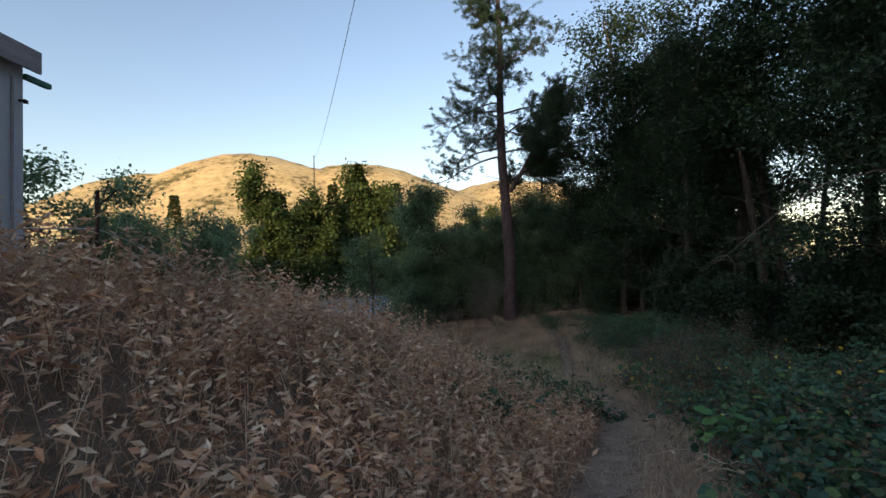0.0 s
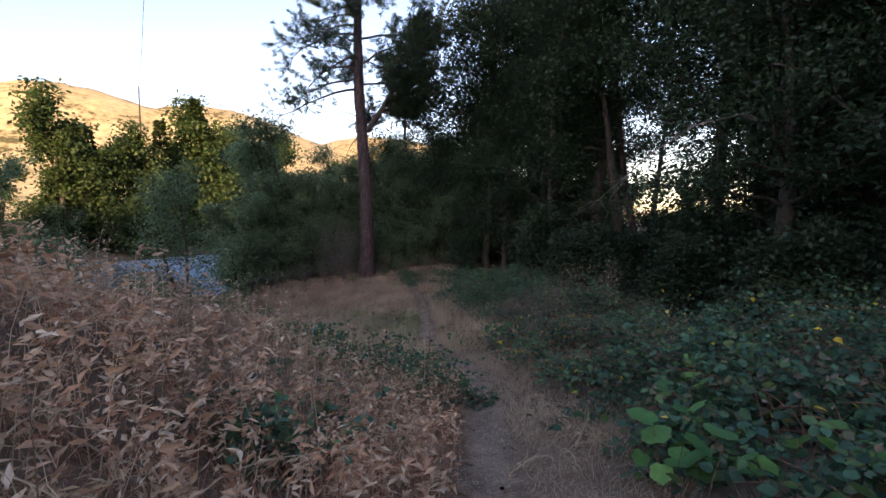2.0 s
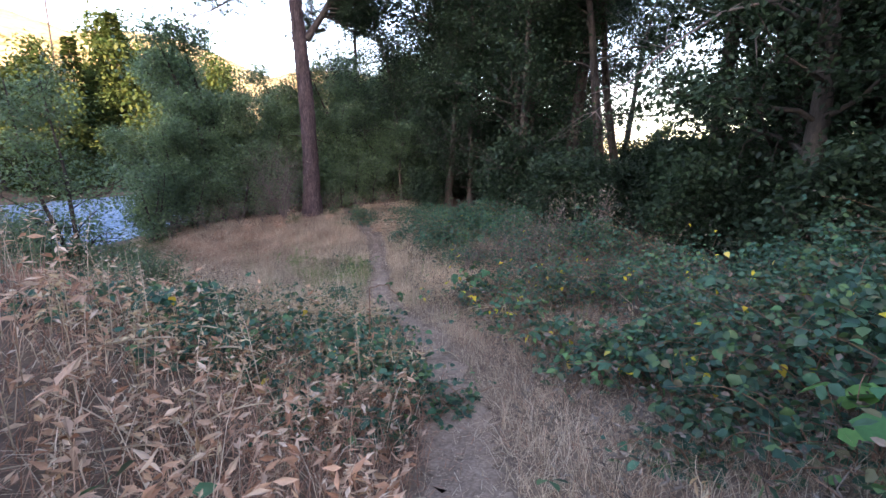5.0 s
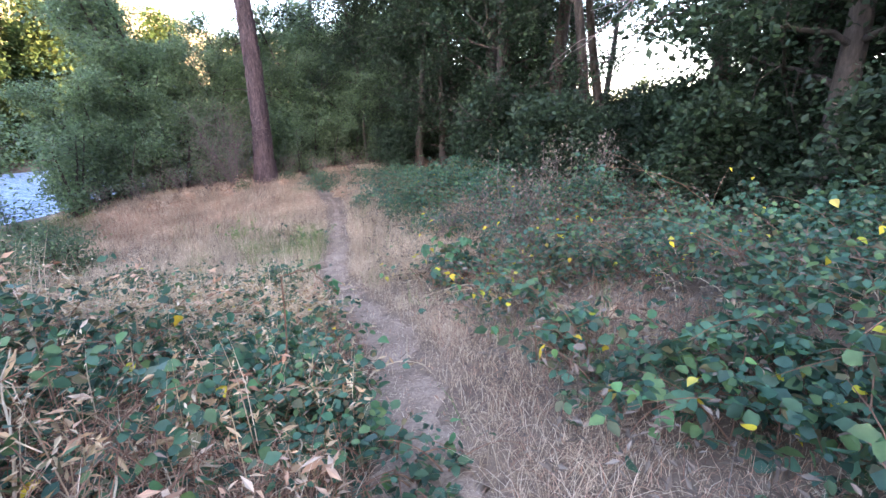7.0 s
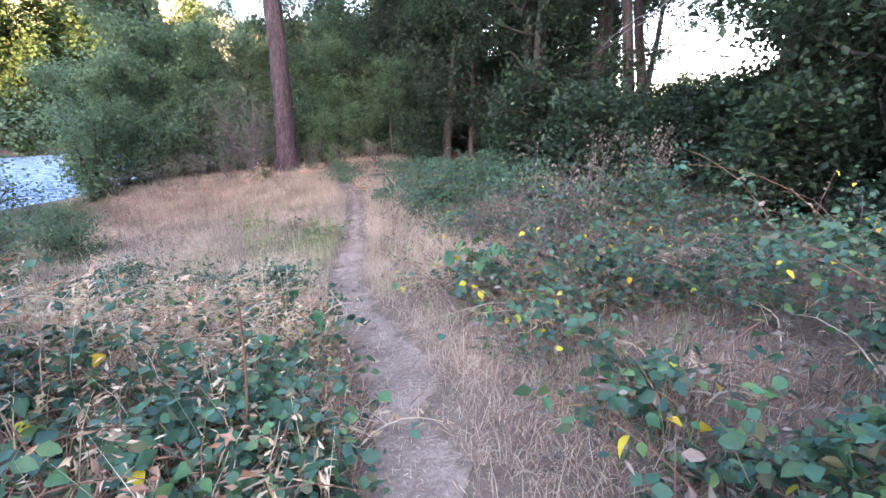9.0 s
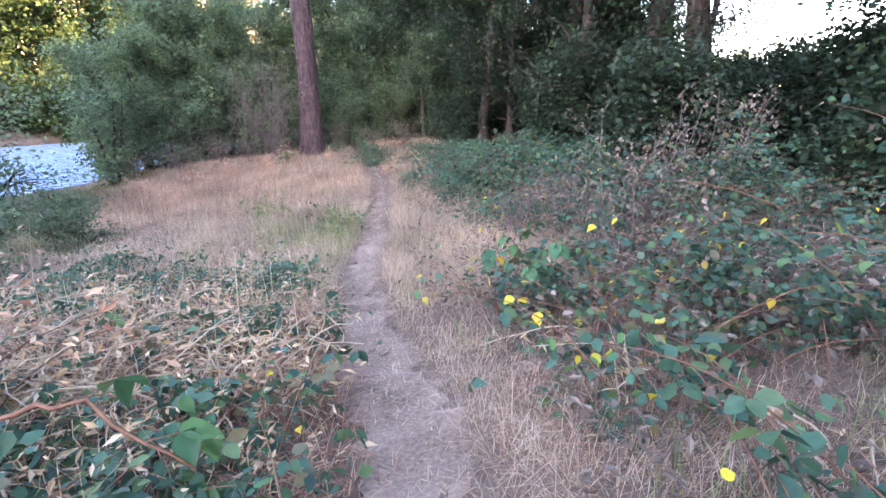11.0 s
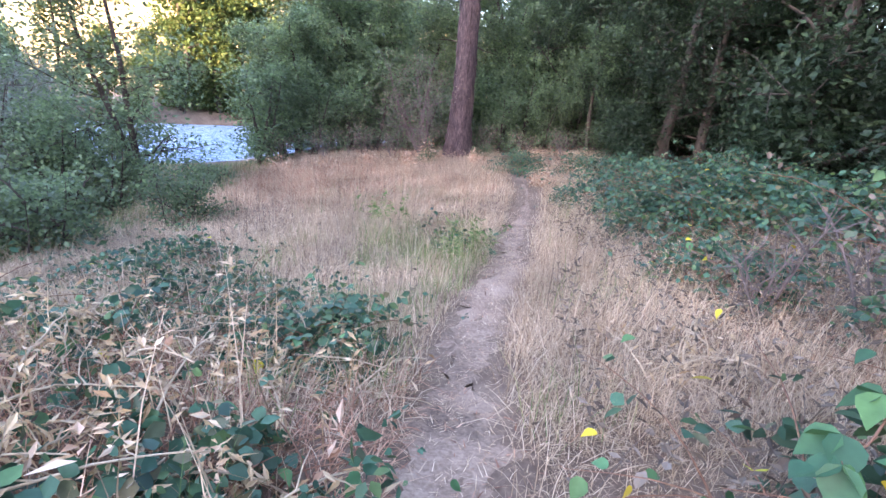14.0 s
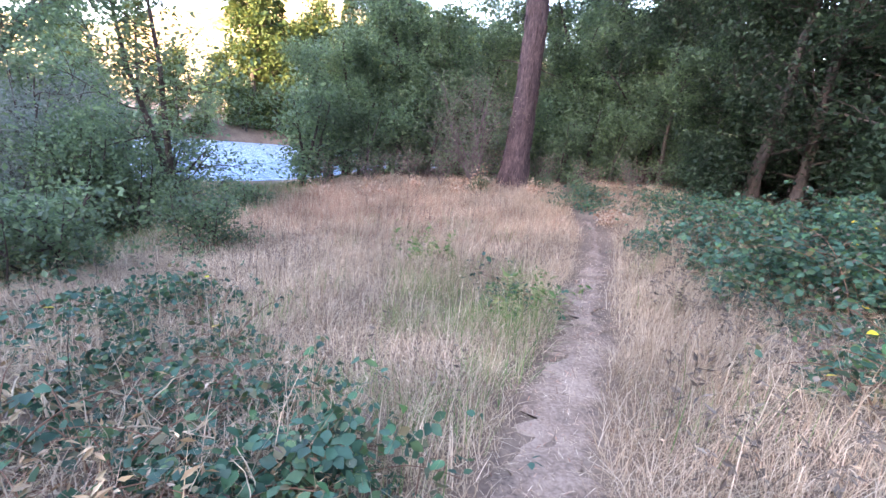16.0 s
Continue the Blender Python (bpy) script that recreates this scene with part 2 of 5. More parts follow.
def thing(name, label, category, x, y, z, group="", rz=0.0):
    ob = new(name)
    ob.matrix_basis = pose(x, y, z, 0, 0, rz)
    return tagged(ob, label, category, group)


def frames_from(forward, up):
    """Rotation matrices whose y axes are forward and whose z axes lean to up."""
    f = forward / (np.linalg.norm(forward, axis=1, keepdims=True) + 1e-9)
    x = np.cross(f, up)
    x /= np.linalg.norm(x, axis=1, keepdims=True) + 1e-9
    z = np.cross(x, f)
    return np.stack([x, f, z], axis=2)


def scatter(tv, tf, pos, rot, size):
    """Many copies of a small template in one set of vertices and faces."""
    size = np.asarray(size)
    if size.ndim == 1:
        size = size[:, None]
    local = tv[None] * size[:, None, :]
    v = np.einsum("nij,nkj->nki", rot, local) + pos[:, None, :]
    f = tf[None] + (np.arange(len(pos)) * len(tv))[:, None, None]
    return v.reshape(-1, 3), f.reshape(-1, tf.shape[1])


# templates: y is the length, z the face
T_LEAF = (np.array([(0, 0, 0), (0.3, 0.35, 0.07), (0.2, 0.75, 0.05), (0, 1, -0.06), (-0.2, 0.75, 0.05), (-0.3, 0.35, 0.07), (0, 0.5, -0.02)]),
          np.array([(0, 1, 6), (1, 2, 6), (2, 3, 6), (3, 4, 6), (4, 5, 6), (5, 0, 6)]))
T_ROUND = (np.array([(0, 0, 0), (0.28, 0.08, 0.05), (0.44, 0.36, 0.11), (0.37, 0.62, 0.08), (0.2, 0.88, 0.0), (0, 1.18, -0.16), (-0.2, 0.88, 0.0), (-0.37, 0.62, 0.08), (-0.44, 0.36, 0.11), (-0.28, 0.08, 0.05), (0, 0.5, -0.04)]),
           np.array([(0, 1, 10), (1, 2, 10), (2, 3, 10), (3, 4, 10), (4, 5, 10), (5, 6, 10), (6, 7, 10), (7, 8, 10), (8, 9, 10), (9, 0, 10)]))
T_SMALL = (np.array([(0, 0, 0), (0.32, 0.5, 0.08), (0, 1, 0), (-0.32, 0.5, 0.08)]), np.array([(0, 1, 2), (0, 2, 3)]))
T_BLADE = (np.array([(-0.5, 0, 0), (0.5, 0, 0), (-0.35, 0.55, 0.05), (0.35, 0.55, 0.05), (0, 1, 0.34)]), np.array([(0, 1, 3), (0, 3, 2), (2, 3, 4)]))
T_LANCE = (np.array([(0, 0, 0), (0.13, 0.4, 0.04), (0, 1, -0.1), (-0.13, 0.4, 0.04)]), np.array([(0, 1, 2), (0, 2, 3)]))


def unit(n, flat=1.0):
    v = rng.normal(size=(n, 3))
    v[:, 2] *= flat
    return v / np.linalg.norm(v, axis=1, keepdims=True)


def leaf_mesh(name, mat, centres, spread, count, size, template=T_SMALL, droop=0.2, flat=0.7, keep=1.0):
    """Leaves scattered round cluster centres."""
    c = np.asarray(centres)
    if keep < 1:
        c = c[rng.uniform(0, 1, len(c)) < keep]
    pick = rng.integers(0, len(c), count)
    off = rng.normal(size=(count, 3)) * spread
    off[:, 2] *= flat
    pos = c[pick] + off
    fw = unit(count, 0.7)
    fw[:, 2] -= droop
    up = unit(count) * 0.7 + np.array((0, 0, 0.8))
    v, f = scatter(*template, pos, frames_from(fw, up), size * rng.uniform(0.6, 1.35, count))
    return mesh_from(name, v, f, (mat,))


# ---- ground ----
PY_ = np.array([-60, -6, -0.5, 2.5, 4.5, 8.0, 10.0, 12.6, 15.0, 19.0, 23.0, 27.0, 60])
PZ_ = np.array([3.2, 0.95, 0.37, -0.03, -0.46, -1.31, -1.58, -1.97, -2.24, -2.40, -2.30, -2.0, -1.9])
QY_ = np.array([-60, -6, -0.5, 1.5, 3.2, 5.0, 6.9, 9.0, 10.9, 12.5, 14.2, 15.6, 16.8, 18.1, 19.7, 22, 27, 60])
QX_ = np.array([-1.0, -0.6, 0.1, 0.6, 1.2, 1.95, 2.74, 3.5, 3.98, 4.0, 4.15, 4.45, 4.82, 5.0, 5.45, 5.85, 6.0, 8])


def smooth(a):
    a = np.clip(a, 0, 1)
    return a * a * (3 - 2 * a)


def waves(x, y, s, seed):
    r = np.random.default_rng(seed)
    out = 0
    for i in range(5):
        a, p, k = r.uniform(0, 6.28), r.uniform(0, 6.28), s * r.uniform(0.6, 1.7)
        out = out + np.sin((x * math.cos(a) + y * math.sin(a)) * k + p)
    return out / 5


def river_s(x, y):
    """Metres past the near bank, towards the far one."""
    return -0.69 * (x + 3.5) + 0.724 * (y - 27.5)


def path_off(x, y):
    return x - np.interp(y, QY_, QX_)


WATER_Z = -4.0


def ground(x, y):
    x, y = np.asarray(x, float), np.asarray(y, float)
    d = path_off(x, y)
    z = np.interp(y, PY_, PZ_) * np.exp(-np.maximum(0, np.abs(x) - 60) / 100)
    bank = 1.8 * smooth((-d - 0.3) / 4.5) * smooth((16 - y) / 8.0) * smooth((y + 40) / 20)
    z = z + bank + 0.25 * smooth((d - 0.6) / 3) * smooth((24 - y) / 6)
    low = smooth((-x - 0.2) / 3.5) * smooth((y - 11) / 5)
    z = z - 0.6 * low
    z = z + 0.085 * np.clip(x - 4.2, -4.5, 5) * smooth((y - 11) / 5) * smooth((40 - y) / 10)
    z = z + 0.06 * waves(x, y, 1.6, 1) * smooth((np.abs(d) - 0.3) / 1.0) + 0.15 * waves(x, y, 0.25, 2) * smooth((np.abs(d) - 3) / 6)
    z = z - 0.05 * np.exp(-(d / 0.35) ** 2)
    s = river_s(x, y)
    z = z + (-5.0 - z) * smooth((s - 0.3) / 5.0)
    z = z + (-2.4 - z) * smooth((s - 31) / 7.0)
    return z


def stretch_axis(lo, hi, step, far):
    a = np.arange(lo, hi + step / 2, step)
    out, d = [], step
    p = 0.0
    while p < far:
        d *= 1.16
        p += d
        out.append(p)
    out = np.array(out)
    return np.concatenate([lo - out[::-1], a, hi + out])


gx, gy = stretch_axis(-9, 14, 0.22, 2600), stretch_axis(-4, 36, 0.22, 2600)
XX, YY = np.meshgrid(gx, gy)
ZZ = ground(XX, YY)
nx, ny = len(gx), len(gy)
idx = np.arange(nx * ny).reshape(ny, nx)
quads = np.stack([idx[:-1, :-1], idx[:-1, 1:], idx[1:, 1:], idx[1:, :-1]], axis=-1).reshape(-1, 4)
tagged(new("ground", mesh_from("ground", np.stack([XX, YY, ZZ], -1), quads, (M_EARTH,), True)),
       "bare brown earth under dry grass with a trodden footpath", "ground", kind="structure")

# the trodden path, a worn strip a few millimetres proud of the earth, with frayed edges
pa = np.arange(-4, 23, 0.08)
pc = np.linspace(-1, 1, 9)
PA, PC = np.meshgrid(pa, pc)
half = 0.27 - 0.06 * smooth((PA - 12) / 3) + 0.04 * np.sin(PA * 1.7) + 0.03 * np.sin(PA * 5.3) + 0.07 * rng.normal(size=PA.shape) * (np.abs(PC) > 0.7)
half = half * np.clip((23 - PA) / 6, 0.2, 1)
pxx = np.interp(PA, QY_, QX_) + PC * half
pyy = PA + 0.02 * rng.normal(size=PA.shape)
pzz = ground(pxx, pyy) + 0.012 - 0.02 * (np.abs(PC) > 0.95) + 0.006 * rng.normal(size=PA.shape)
pi_ = np.arange(PA.size).reshape(PA.shape)
pq = np.stack([pi_[:-1, :-1], pi_[:-1, 1:], pi_[1:, 1:], pi_[1:, :-1]], axis=-1).reshape(-1, 4)
tagged(new("path", mesh_from("path", np.stack([pxx, pyy, pzz], -1), pq, (M_PATH,), True)),
       "narrow trodden dusty footpath winding through dry grass", "footpath", kind="structure")

# the river, a strip along the bank
along, across = np.linspace(-400, 400, 120), np.linspace(0.5, 37, 12)
A, C = np.meshgrid(along, across)
wx, wy = -3.5 + 0.724 * A - 0.69 * C, 27.5 + 0.69 * A + 0.724 * C
wi = np.arange(A.size).reshape(A.shape)
wq = np.stack([wi[:-1, :-1], wi[:-1, 1:], wi[1:, 1:], wi[1:, :-1]], axis=-1).reshape(-1, 4)
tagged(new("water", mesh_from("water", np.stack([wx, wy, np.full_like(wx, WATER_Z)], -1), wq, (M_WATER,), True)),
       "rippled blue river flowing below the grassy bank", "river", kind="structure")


def mound(name, label, centre, peaks, reach, step, mat, rough=3.0):
    """A hill as a sheet of summed peaks (dx, dy, height, wide, deep)."""
    a = np.arange(-reach, reach + step, step)
    X, Y = np.meshgrid(a, a)
    Z = np.zeros_like(X)
    for dx, dy, h, w, p in peaks:
        Z = np.maximum(Z, h * np.exp(-((X - dx) / w) ** 2 - ((Y - dy) / p) ** 2))
    Z = Z + rough * (waves(X, Y, 0.03, 21) + 0.6 * waves(X, Y, 0.09, 22) + 0.4 * waves(X, Y, 0.25, 23)) * np.minimum(1, Z / 20) - 3.5 - 9 * np.exp(-Z / 3)
    i = np.arange(X.size).reshape(X.shape)
    q = np.stack([i[:-1, :-1], i[:-1, 1:], i[1:, 1:], i[1:, :-1]], axis=-1).reshape(-1, 4)
    ob = new(name, mesh_from(name, np.stack([X + centre[0], Y + centre[1], Z], -1), q, (mat,), True))
    return tagged(ob, label, "hill", kind="structure")


mound("backdrop_hill", "sunlit golden dry hillside with dark scrub beyond the river", (-200, 520),
      [(-5, 0, 119, 200, 150), (-110, 10, 103, 150, 150), (110, 20, 111, 200, 150), (300, 60, 95, 220, 160), (-320, 30, 80, 180, 150)], 520, 9, M_HILL, 3.5)
# unseen sun blocker added behind the camera; its height sets the shadow line
mound("backdrop_shade_ridge", "unseen wooded ridge added behind the walker to shade the valley", (-120, -330), [(-250, 0, 96, 260, 90), (0, 0, 94, 260, 90), (240, 0, 94, 260, 90)], 560, 14, M_WOODLAND)


# ---- trees ----
def wander(p, d, length, steps, sway, lift=0.0):
    """A crooked line of points from p towards d."""
    pts, p, d = [Vector(p)], Vector(p), Vector(d).normalized()
    for _ in range(steps):
        d = (d + Vector(rng.normal(size=3)) * sway + Vector((0, 0, lift))).normalized()
        p = p + d * (length / steps)
        pts.append(p)
    return pts


def tapered(r0, r1, n):
    return [r0 + (r1 - r0) * i / (n - 1) for i in range(n)]


def broadleaf(name, label, category, x, y, h, r, base, reach, leaves, leaf, mat, lean=(0, 0), limbs=14, spread=0.45, bark=M_BARK, group="", sink=0.15, stems=1, template=T_SMALL, keep=0.5):
    """A tree or tall shrub: one or more tapered stems with crooked limbs, and a crown of single leaves in loose clumps."""
    z = float(ground(x, y))
    t = thing(name, label, category, x, y, z, group)
    g, tips = Geo(), []
    for k in range(stems):
        a = rng.uniform(0, 6.28)
        foot = Vector((0.25 * math.cos(a), 0.25 * math.sin(a), -sink)) * (0 if stems == 1 else 1) + Vector((0, 0, -sink if stems == 1 else 0))
        tilt = Vector((lean[0] + (0.25 * math.cos(a) if stems > 1 else 0), lean[1] + (0.25 * math.sin(a) if stems > 1 else 0), 1))
        trunk = wander(foot, tilt, h * 0.93, 9, 0.06, 0.02)
        rad = [r * (1.35 if i == 0 else 1.0) * (1 - 0.85 * i / 9) for i in range(10)]
        g.tube(trunk, rad, 9)
        for i in range(limbs // stems):
            f = base + (0.97 - base) * (i + rng.uniform(0, 1)) / (limbs // stems)
            j = min(8, int(f * 9))
            p = trunk[j].lerp(trunk[j + 1], f * 9 - j)
            az = rng.uniform(0, 6.28)
            up = 0.15 + 0.6 * f
            ln = reach * (1.0 - 0.65 * max(0, f - 0.35)) * rng.uniform(0.6, 1.15)
            limb = wander(p, (math.cos(az), math.sin(az), up), ln, 6, 0.2, 0.03)
            lg = Geo()
            lg.tube(limb, tapered(max(0.012, r * 0.32 * (1.1 - f)), 0.008, 7), 5)
            tips += [tuple(q) for q in limb[3:]]
            for q in (2, 3, 4, 5):
                tw = wander(limb[q], Vector(rng.normal(size=3)) + Vector((math.cos(az), math.sin(az), 0.2)), ln * 0.45, 3, 0.25)
                lg.tube(tw, tapered(max(0.008, r * 0.1), 0.004, 4), 4)
                tips += [tuple(q2) for q2 in tw[1:]]
            part("limb", lg.mesh("limb", bark), t)
    part("trunk", g.mesh("trunk", bark), t)
    tagged(part("crown", leaf_mesh("crown", mat, tips, spread, leaves, leaf, template, keep=keep), t), kind="stuff")
    return t


def at_ground(x, y, rz, s, sz=None):
    return pose(x, y, float(ground(x, y)) - 0.05, 0, 0, rz) @ Matrix.Diagonal((s, s, sz or s, 1))


# the tall pine on the meadow's edge
def pine(x, y):
    z = float(ground(x, y))
    t = thing("pine_tree", "tall ponderosa pine with reddish plated bark at the meadow's edge", "tree", x, y, z)
    g = Geo()
    H = 24.0
    line = [Vector((0.10 * math.sin(i * 0.5) - 0.012 * i, 0.05 * math.cos(i * 0.8) + 0.10 * i * H / 20, -0.3 + i * H / 20)) for i in range(21)]
    rad = [0.36 * (1.45 if i == 0 else 1.1 if i == 1 else 1) * (1 - 0.036 * i) for i in range(21)]
    g.tube(line, rad, 16)
    me = g.mesh("trunk", M_PINE_BARK)
    part("trunk", me, t, "thick reddish-brown furrowed trunk")
    # plates of bark standing proud
    b = Geo()
    for i in range(420):
        zz = rng.uniform(0.1, 12.0)
        k = (zz + 0.3) / H * 20
        j = int(k)
        c = line[j].lerp(line[j + 1], k - j)
        rr = rad[j] + (rad[j + 1] - rad[j]) * (k - j)
        a = rng.uniform(0, 6.28)
        w, hh = rng.uniform(0.04, 0.10), rng.uniform(0.12, 0.38)
        m = Matrix.Translation(c) @ pose(0, 0, 0, 0, 0, math.degrees(a))
        b.box((rr * 0.965 - 0.02, -w, -hh / 2), (rr + 0.012, w, hh / 2), m)
    tagged(part("bark", b.mesh("bark", M_PINE_BARK, False), t), kind="stuff")
    lg, tufts = Geo(), []

    def heart(zz):
        k = min(19.99, (zz + 0.3) / H * 20)
        return line[int(k)].lerp(line[int(k) + 1], k - int(k))

    def bough(p, az, up, ln, r0, droop):
        limb = wander(p, (math.cos(az), math.sin(az), up), ln, 7, 0.16, droop)
        lg.tube(limb, tapered(r0, 0.012, 8), 6)
        for q in range(2, 8):
            for _ in range(4):
                tw = wander(limb[q], Vector(rng.normal(size=3)) * 0.8 + Vector((math.cos(az), math.sin(az), 0.3)), ln * rng.uniform(0.16, 0.34), 4, 0.3, 0.05)
                lg.tube(tw, tapered(0.016, 0.005, 5), 4)
                tufts.extend([tw[2], tw[3], tw[4], tw[4]])

    for zz, az, up, ln in ((9.8, 3.3, -0.15, 4.2), (10.4, 2.6, -0.25, 3.4), (11.4, 3.6, 0.0, 3.6), (12.6, 2.9, 0.1, 3.6), (10.0, 0.4, 0.3, 3.2), (11.0, 5.9, 0.35, 3.4), (12.4, 0.2, 0.3, 3.6)):
        bough(heart(zz), az, up, ln * 1.2, 0.07, -0.03)
    for i in range(44):
        zz = 10.8 + 12.9 * i / 44
        bough(heart(zz), rng.uniform(0, 6.28), rng.uniform(-0.15, 0.45), max(0.8, 4.9 - 0.3 * (zz - 10.5)) * rng.uniform(0.7, 1.1), 0.055, 0.0)
    # the fork to one side, carrying a dense head of foliage
    fork = [Vector((0.2, 0.78, 7.6)), Vector((1.0, 0.9, 8.8)), Vector((1.8, 1.1, 10.2)), Vector((2.3, 1.3, 12.0)), Vector((2.7, 1.5, 14.0))]
    lg.tube(fork, [0.16, 0.14, 0.12, 0.09, 0.05], 8)
    for i in range(40):
        k = rng.uniform(0.6, 3.9)
        j = int(k)
        bough(fork[j].lerp(fork[j + 1], k - j), rng.uniform(-1.7, 1.7), rng.uniform(0.0, 0.5), rng.uniform(1.6, 3.4), 0.04, 0.0)
    # short dead stubs low on the trunk
    for zz, az, ln in ((3.5, 0.3, 0.7), (3.5, 3.0, 0.8), (4.2, 0.8, 0.5), (5.3, 2.5, 0.9), (6.4, 3.5, 0.8), (6.0, 0.0, 0.7), (7.4, 2.9, 1.2), (8.2, 3.6, 1.4)):
        s = wander(heart(zz), (math.cos(az), math.sin(az), rng.uniform(-0.3, 0.2)), ln + 0.3, 4, 0.2)
        lg.tube(s, tapered(0.03, 0.006, 5), 5)
    tagged(part("bough", lg.mesh("bough", M_BARK), t), kind="stuff")
    tp = np.array([tuple(p) for p in tufts])
    rep = 17
    pos = np.repeat(tp, rep, axis=0)
    n = len(pos)
    fw = unit(n, 0.8)
    fw[:, 2] += 0.2
    size = np.stack([np.full(n, 0.035), rng.uniform(0.14, 0.26, n), np.full(n, 0.1)], 1)
    v, f = scatter(*T_SMALL, pos, frames_from(fw, unit(n)), size)
    tagged(part("foliage", mesh_from("foliage", v, f, (L_NEEDLE,)), t, "dark green needle tufts"), kind="stuff")


pine(4.27, 26.9)

FOREST = "dark broadleaf trees of the wood"
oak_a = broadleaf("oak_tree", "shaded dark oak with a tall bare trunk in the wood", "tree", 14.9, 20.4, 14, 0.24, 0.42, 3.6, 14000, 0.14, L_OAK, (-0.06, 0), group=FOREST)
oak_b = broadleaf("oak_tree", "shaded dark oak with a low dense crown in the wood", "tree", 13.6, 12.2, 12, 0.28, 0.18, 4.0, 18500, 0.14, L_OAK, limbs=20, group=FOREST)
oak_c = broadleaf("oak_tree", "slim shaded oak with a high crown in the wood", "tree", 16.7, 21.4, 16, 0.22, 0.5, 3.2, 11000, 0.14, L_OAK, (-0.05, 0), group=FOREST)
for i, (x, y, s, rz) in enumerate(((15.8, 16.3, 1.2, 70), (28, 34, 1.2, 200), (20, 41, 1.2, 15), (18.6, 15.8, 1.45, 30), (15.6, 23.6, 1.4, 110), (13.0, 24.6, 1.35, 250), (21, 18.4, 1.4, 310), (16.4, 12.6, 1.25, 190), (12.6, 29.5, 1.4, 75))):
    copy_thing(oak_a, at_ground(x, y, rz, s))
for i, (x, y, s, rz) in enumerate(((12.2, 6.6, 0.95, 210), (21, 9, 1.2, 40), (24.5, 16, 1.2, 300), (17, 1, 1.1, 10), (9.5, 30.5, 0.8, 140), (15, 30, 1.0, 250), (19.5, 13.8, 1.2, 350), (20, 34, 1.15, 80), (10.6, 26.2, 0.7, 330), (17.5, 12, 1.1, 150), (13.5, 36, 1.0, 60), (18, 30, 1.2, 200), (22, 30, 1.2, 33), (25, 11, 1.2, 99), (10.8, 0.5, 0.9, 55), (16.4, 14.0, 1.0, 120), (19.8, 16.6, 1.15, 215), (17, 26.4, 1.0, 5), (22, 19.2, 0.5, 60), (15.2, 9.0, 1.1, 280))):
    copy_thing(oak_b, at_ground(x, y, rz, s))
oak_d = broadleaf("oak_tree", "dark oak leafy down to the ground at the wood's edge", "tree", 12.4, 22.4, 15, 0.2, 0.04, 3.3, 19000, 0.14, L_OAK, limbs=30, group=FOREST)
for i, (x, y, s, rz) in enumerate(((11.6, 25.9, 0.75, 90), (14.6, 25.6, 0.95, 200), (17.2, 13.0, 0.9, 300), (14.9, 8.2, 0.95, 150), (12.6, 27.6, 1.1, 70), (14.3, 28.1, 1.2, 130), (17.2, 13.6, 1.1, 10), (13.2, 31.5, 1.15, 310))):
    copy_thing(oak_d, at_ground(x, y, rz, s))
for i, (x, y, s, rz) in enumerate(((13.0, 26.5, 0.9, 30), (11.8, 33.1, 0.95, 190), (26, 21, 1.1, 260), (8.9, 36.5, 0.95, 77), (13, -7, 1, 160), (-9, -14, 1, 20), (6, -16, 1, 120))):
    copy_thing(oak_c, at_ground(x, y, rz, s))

alder_a = broadleaf("alder_tree", "leafy green alder on the river bank", "tree", 0.4, 31.5, 9.4, 0.16, 0.06, 2.6, 17000, 0.15, L_ALDER, limbs=26, spread=0.36, group="alders along the river bank", stems=2)
alder_b = broadleaf("alder_tree", "low bushy alder overhanging the river", "tree", -2.1, 26.4, 3.2, 0.07, 0.06, 1.3, 4200, 0.12, L_ALDER, limbs=18, spread=0.26, group="alders along the river bank", stems=3)
for x, y, s, rz in ((-1.4, 28.8, 0.55, 50), (2.2, 31.8, 0.72, 120), (7.2, 32.6, 0.8, 200), (5.0, 35.5, 0.9, 300), (10.2, 39, 1.0, 90), (1.2, 28.8, 0.45, 260), (3.6, 33.5, 0.75, 40), (6.2, 37.5, 0.9, 150), (8.6, 34.0, 0.85, 210), (12.6, 41, 1.1, 20), (5.6, 31.2, 0.62, 75), (9.2, 31.6, 0.6, 170), (16, 44, 1.2, 240), (-0.4, 30.2, 0.55, 110), (0.75, 32.8, 1.0, 15), (-1.0, 33.0, 0.6, 200), (7.0, 30.6, 0.8, 320), (9.6, 34.5, 0.95, 275), (10.4, 29.4, 0.8, 250), (11.9, 29.8, 0.85, 20), (9.0, 28.4, 0.5, 130), (-16.3, 19.9, 1.2, 60), (-14.8, 23.3, 1.1, 170), (-15.4, 27.4, 1.15, 290), (-17.5, 17.0, 1.15, 20), (-13.8, 25.4, 0.95, 90), (-19, 22.5, 1.3, 130)):
    copy_thing(alder_a, at_ground(x, y, rz, s))
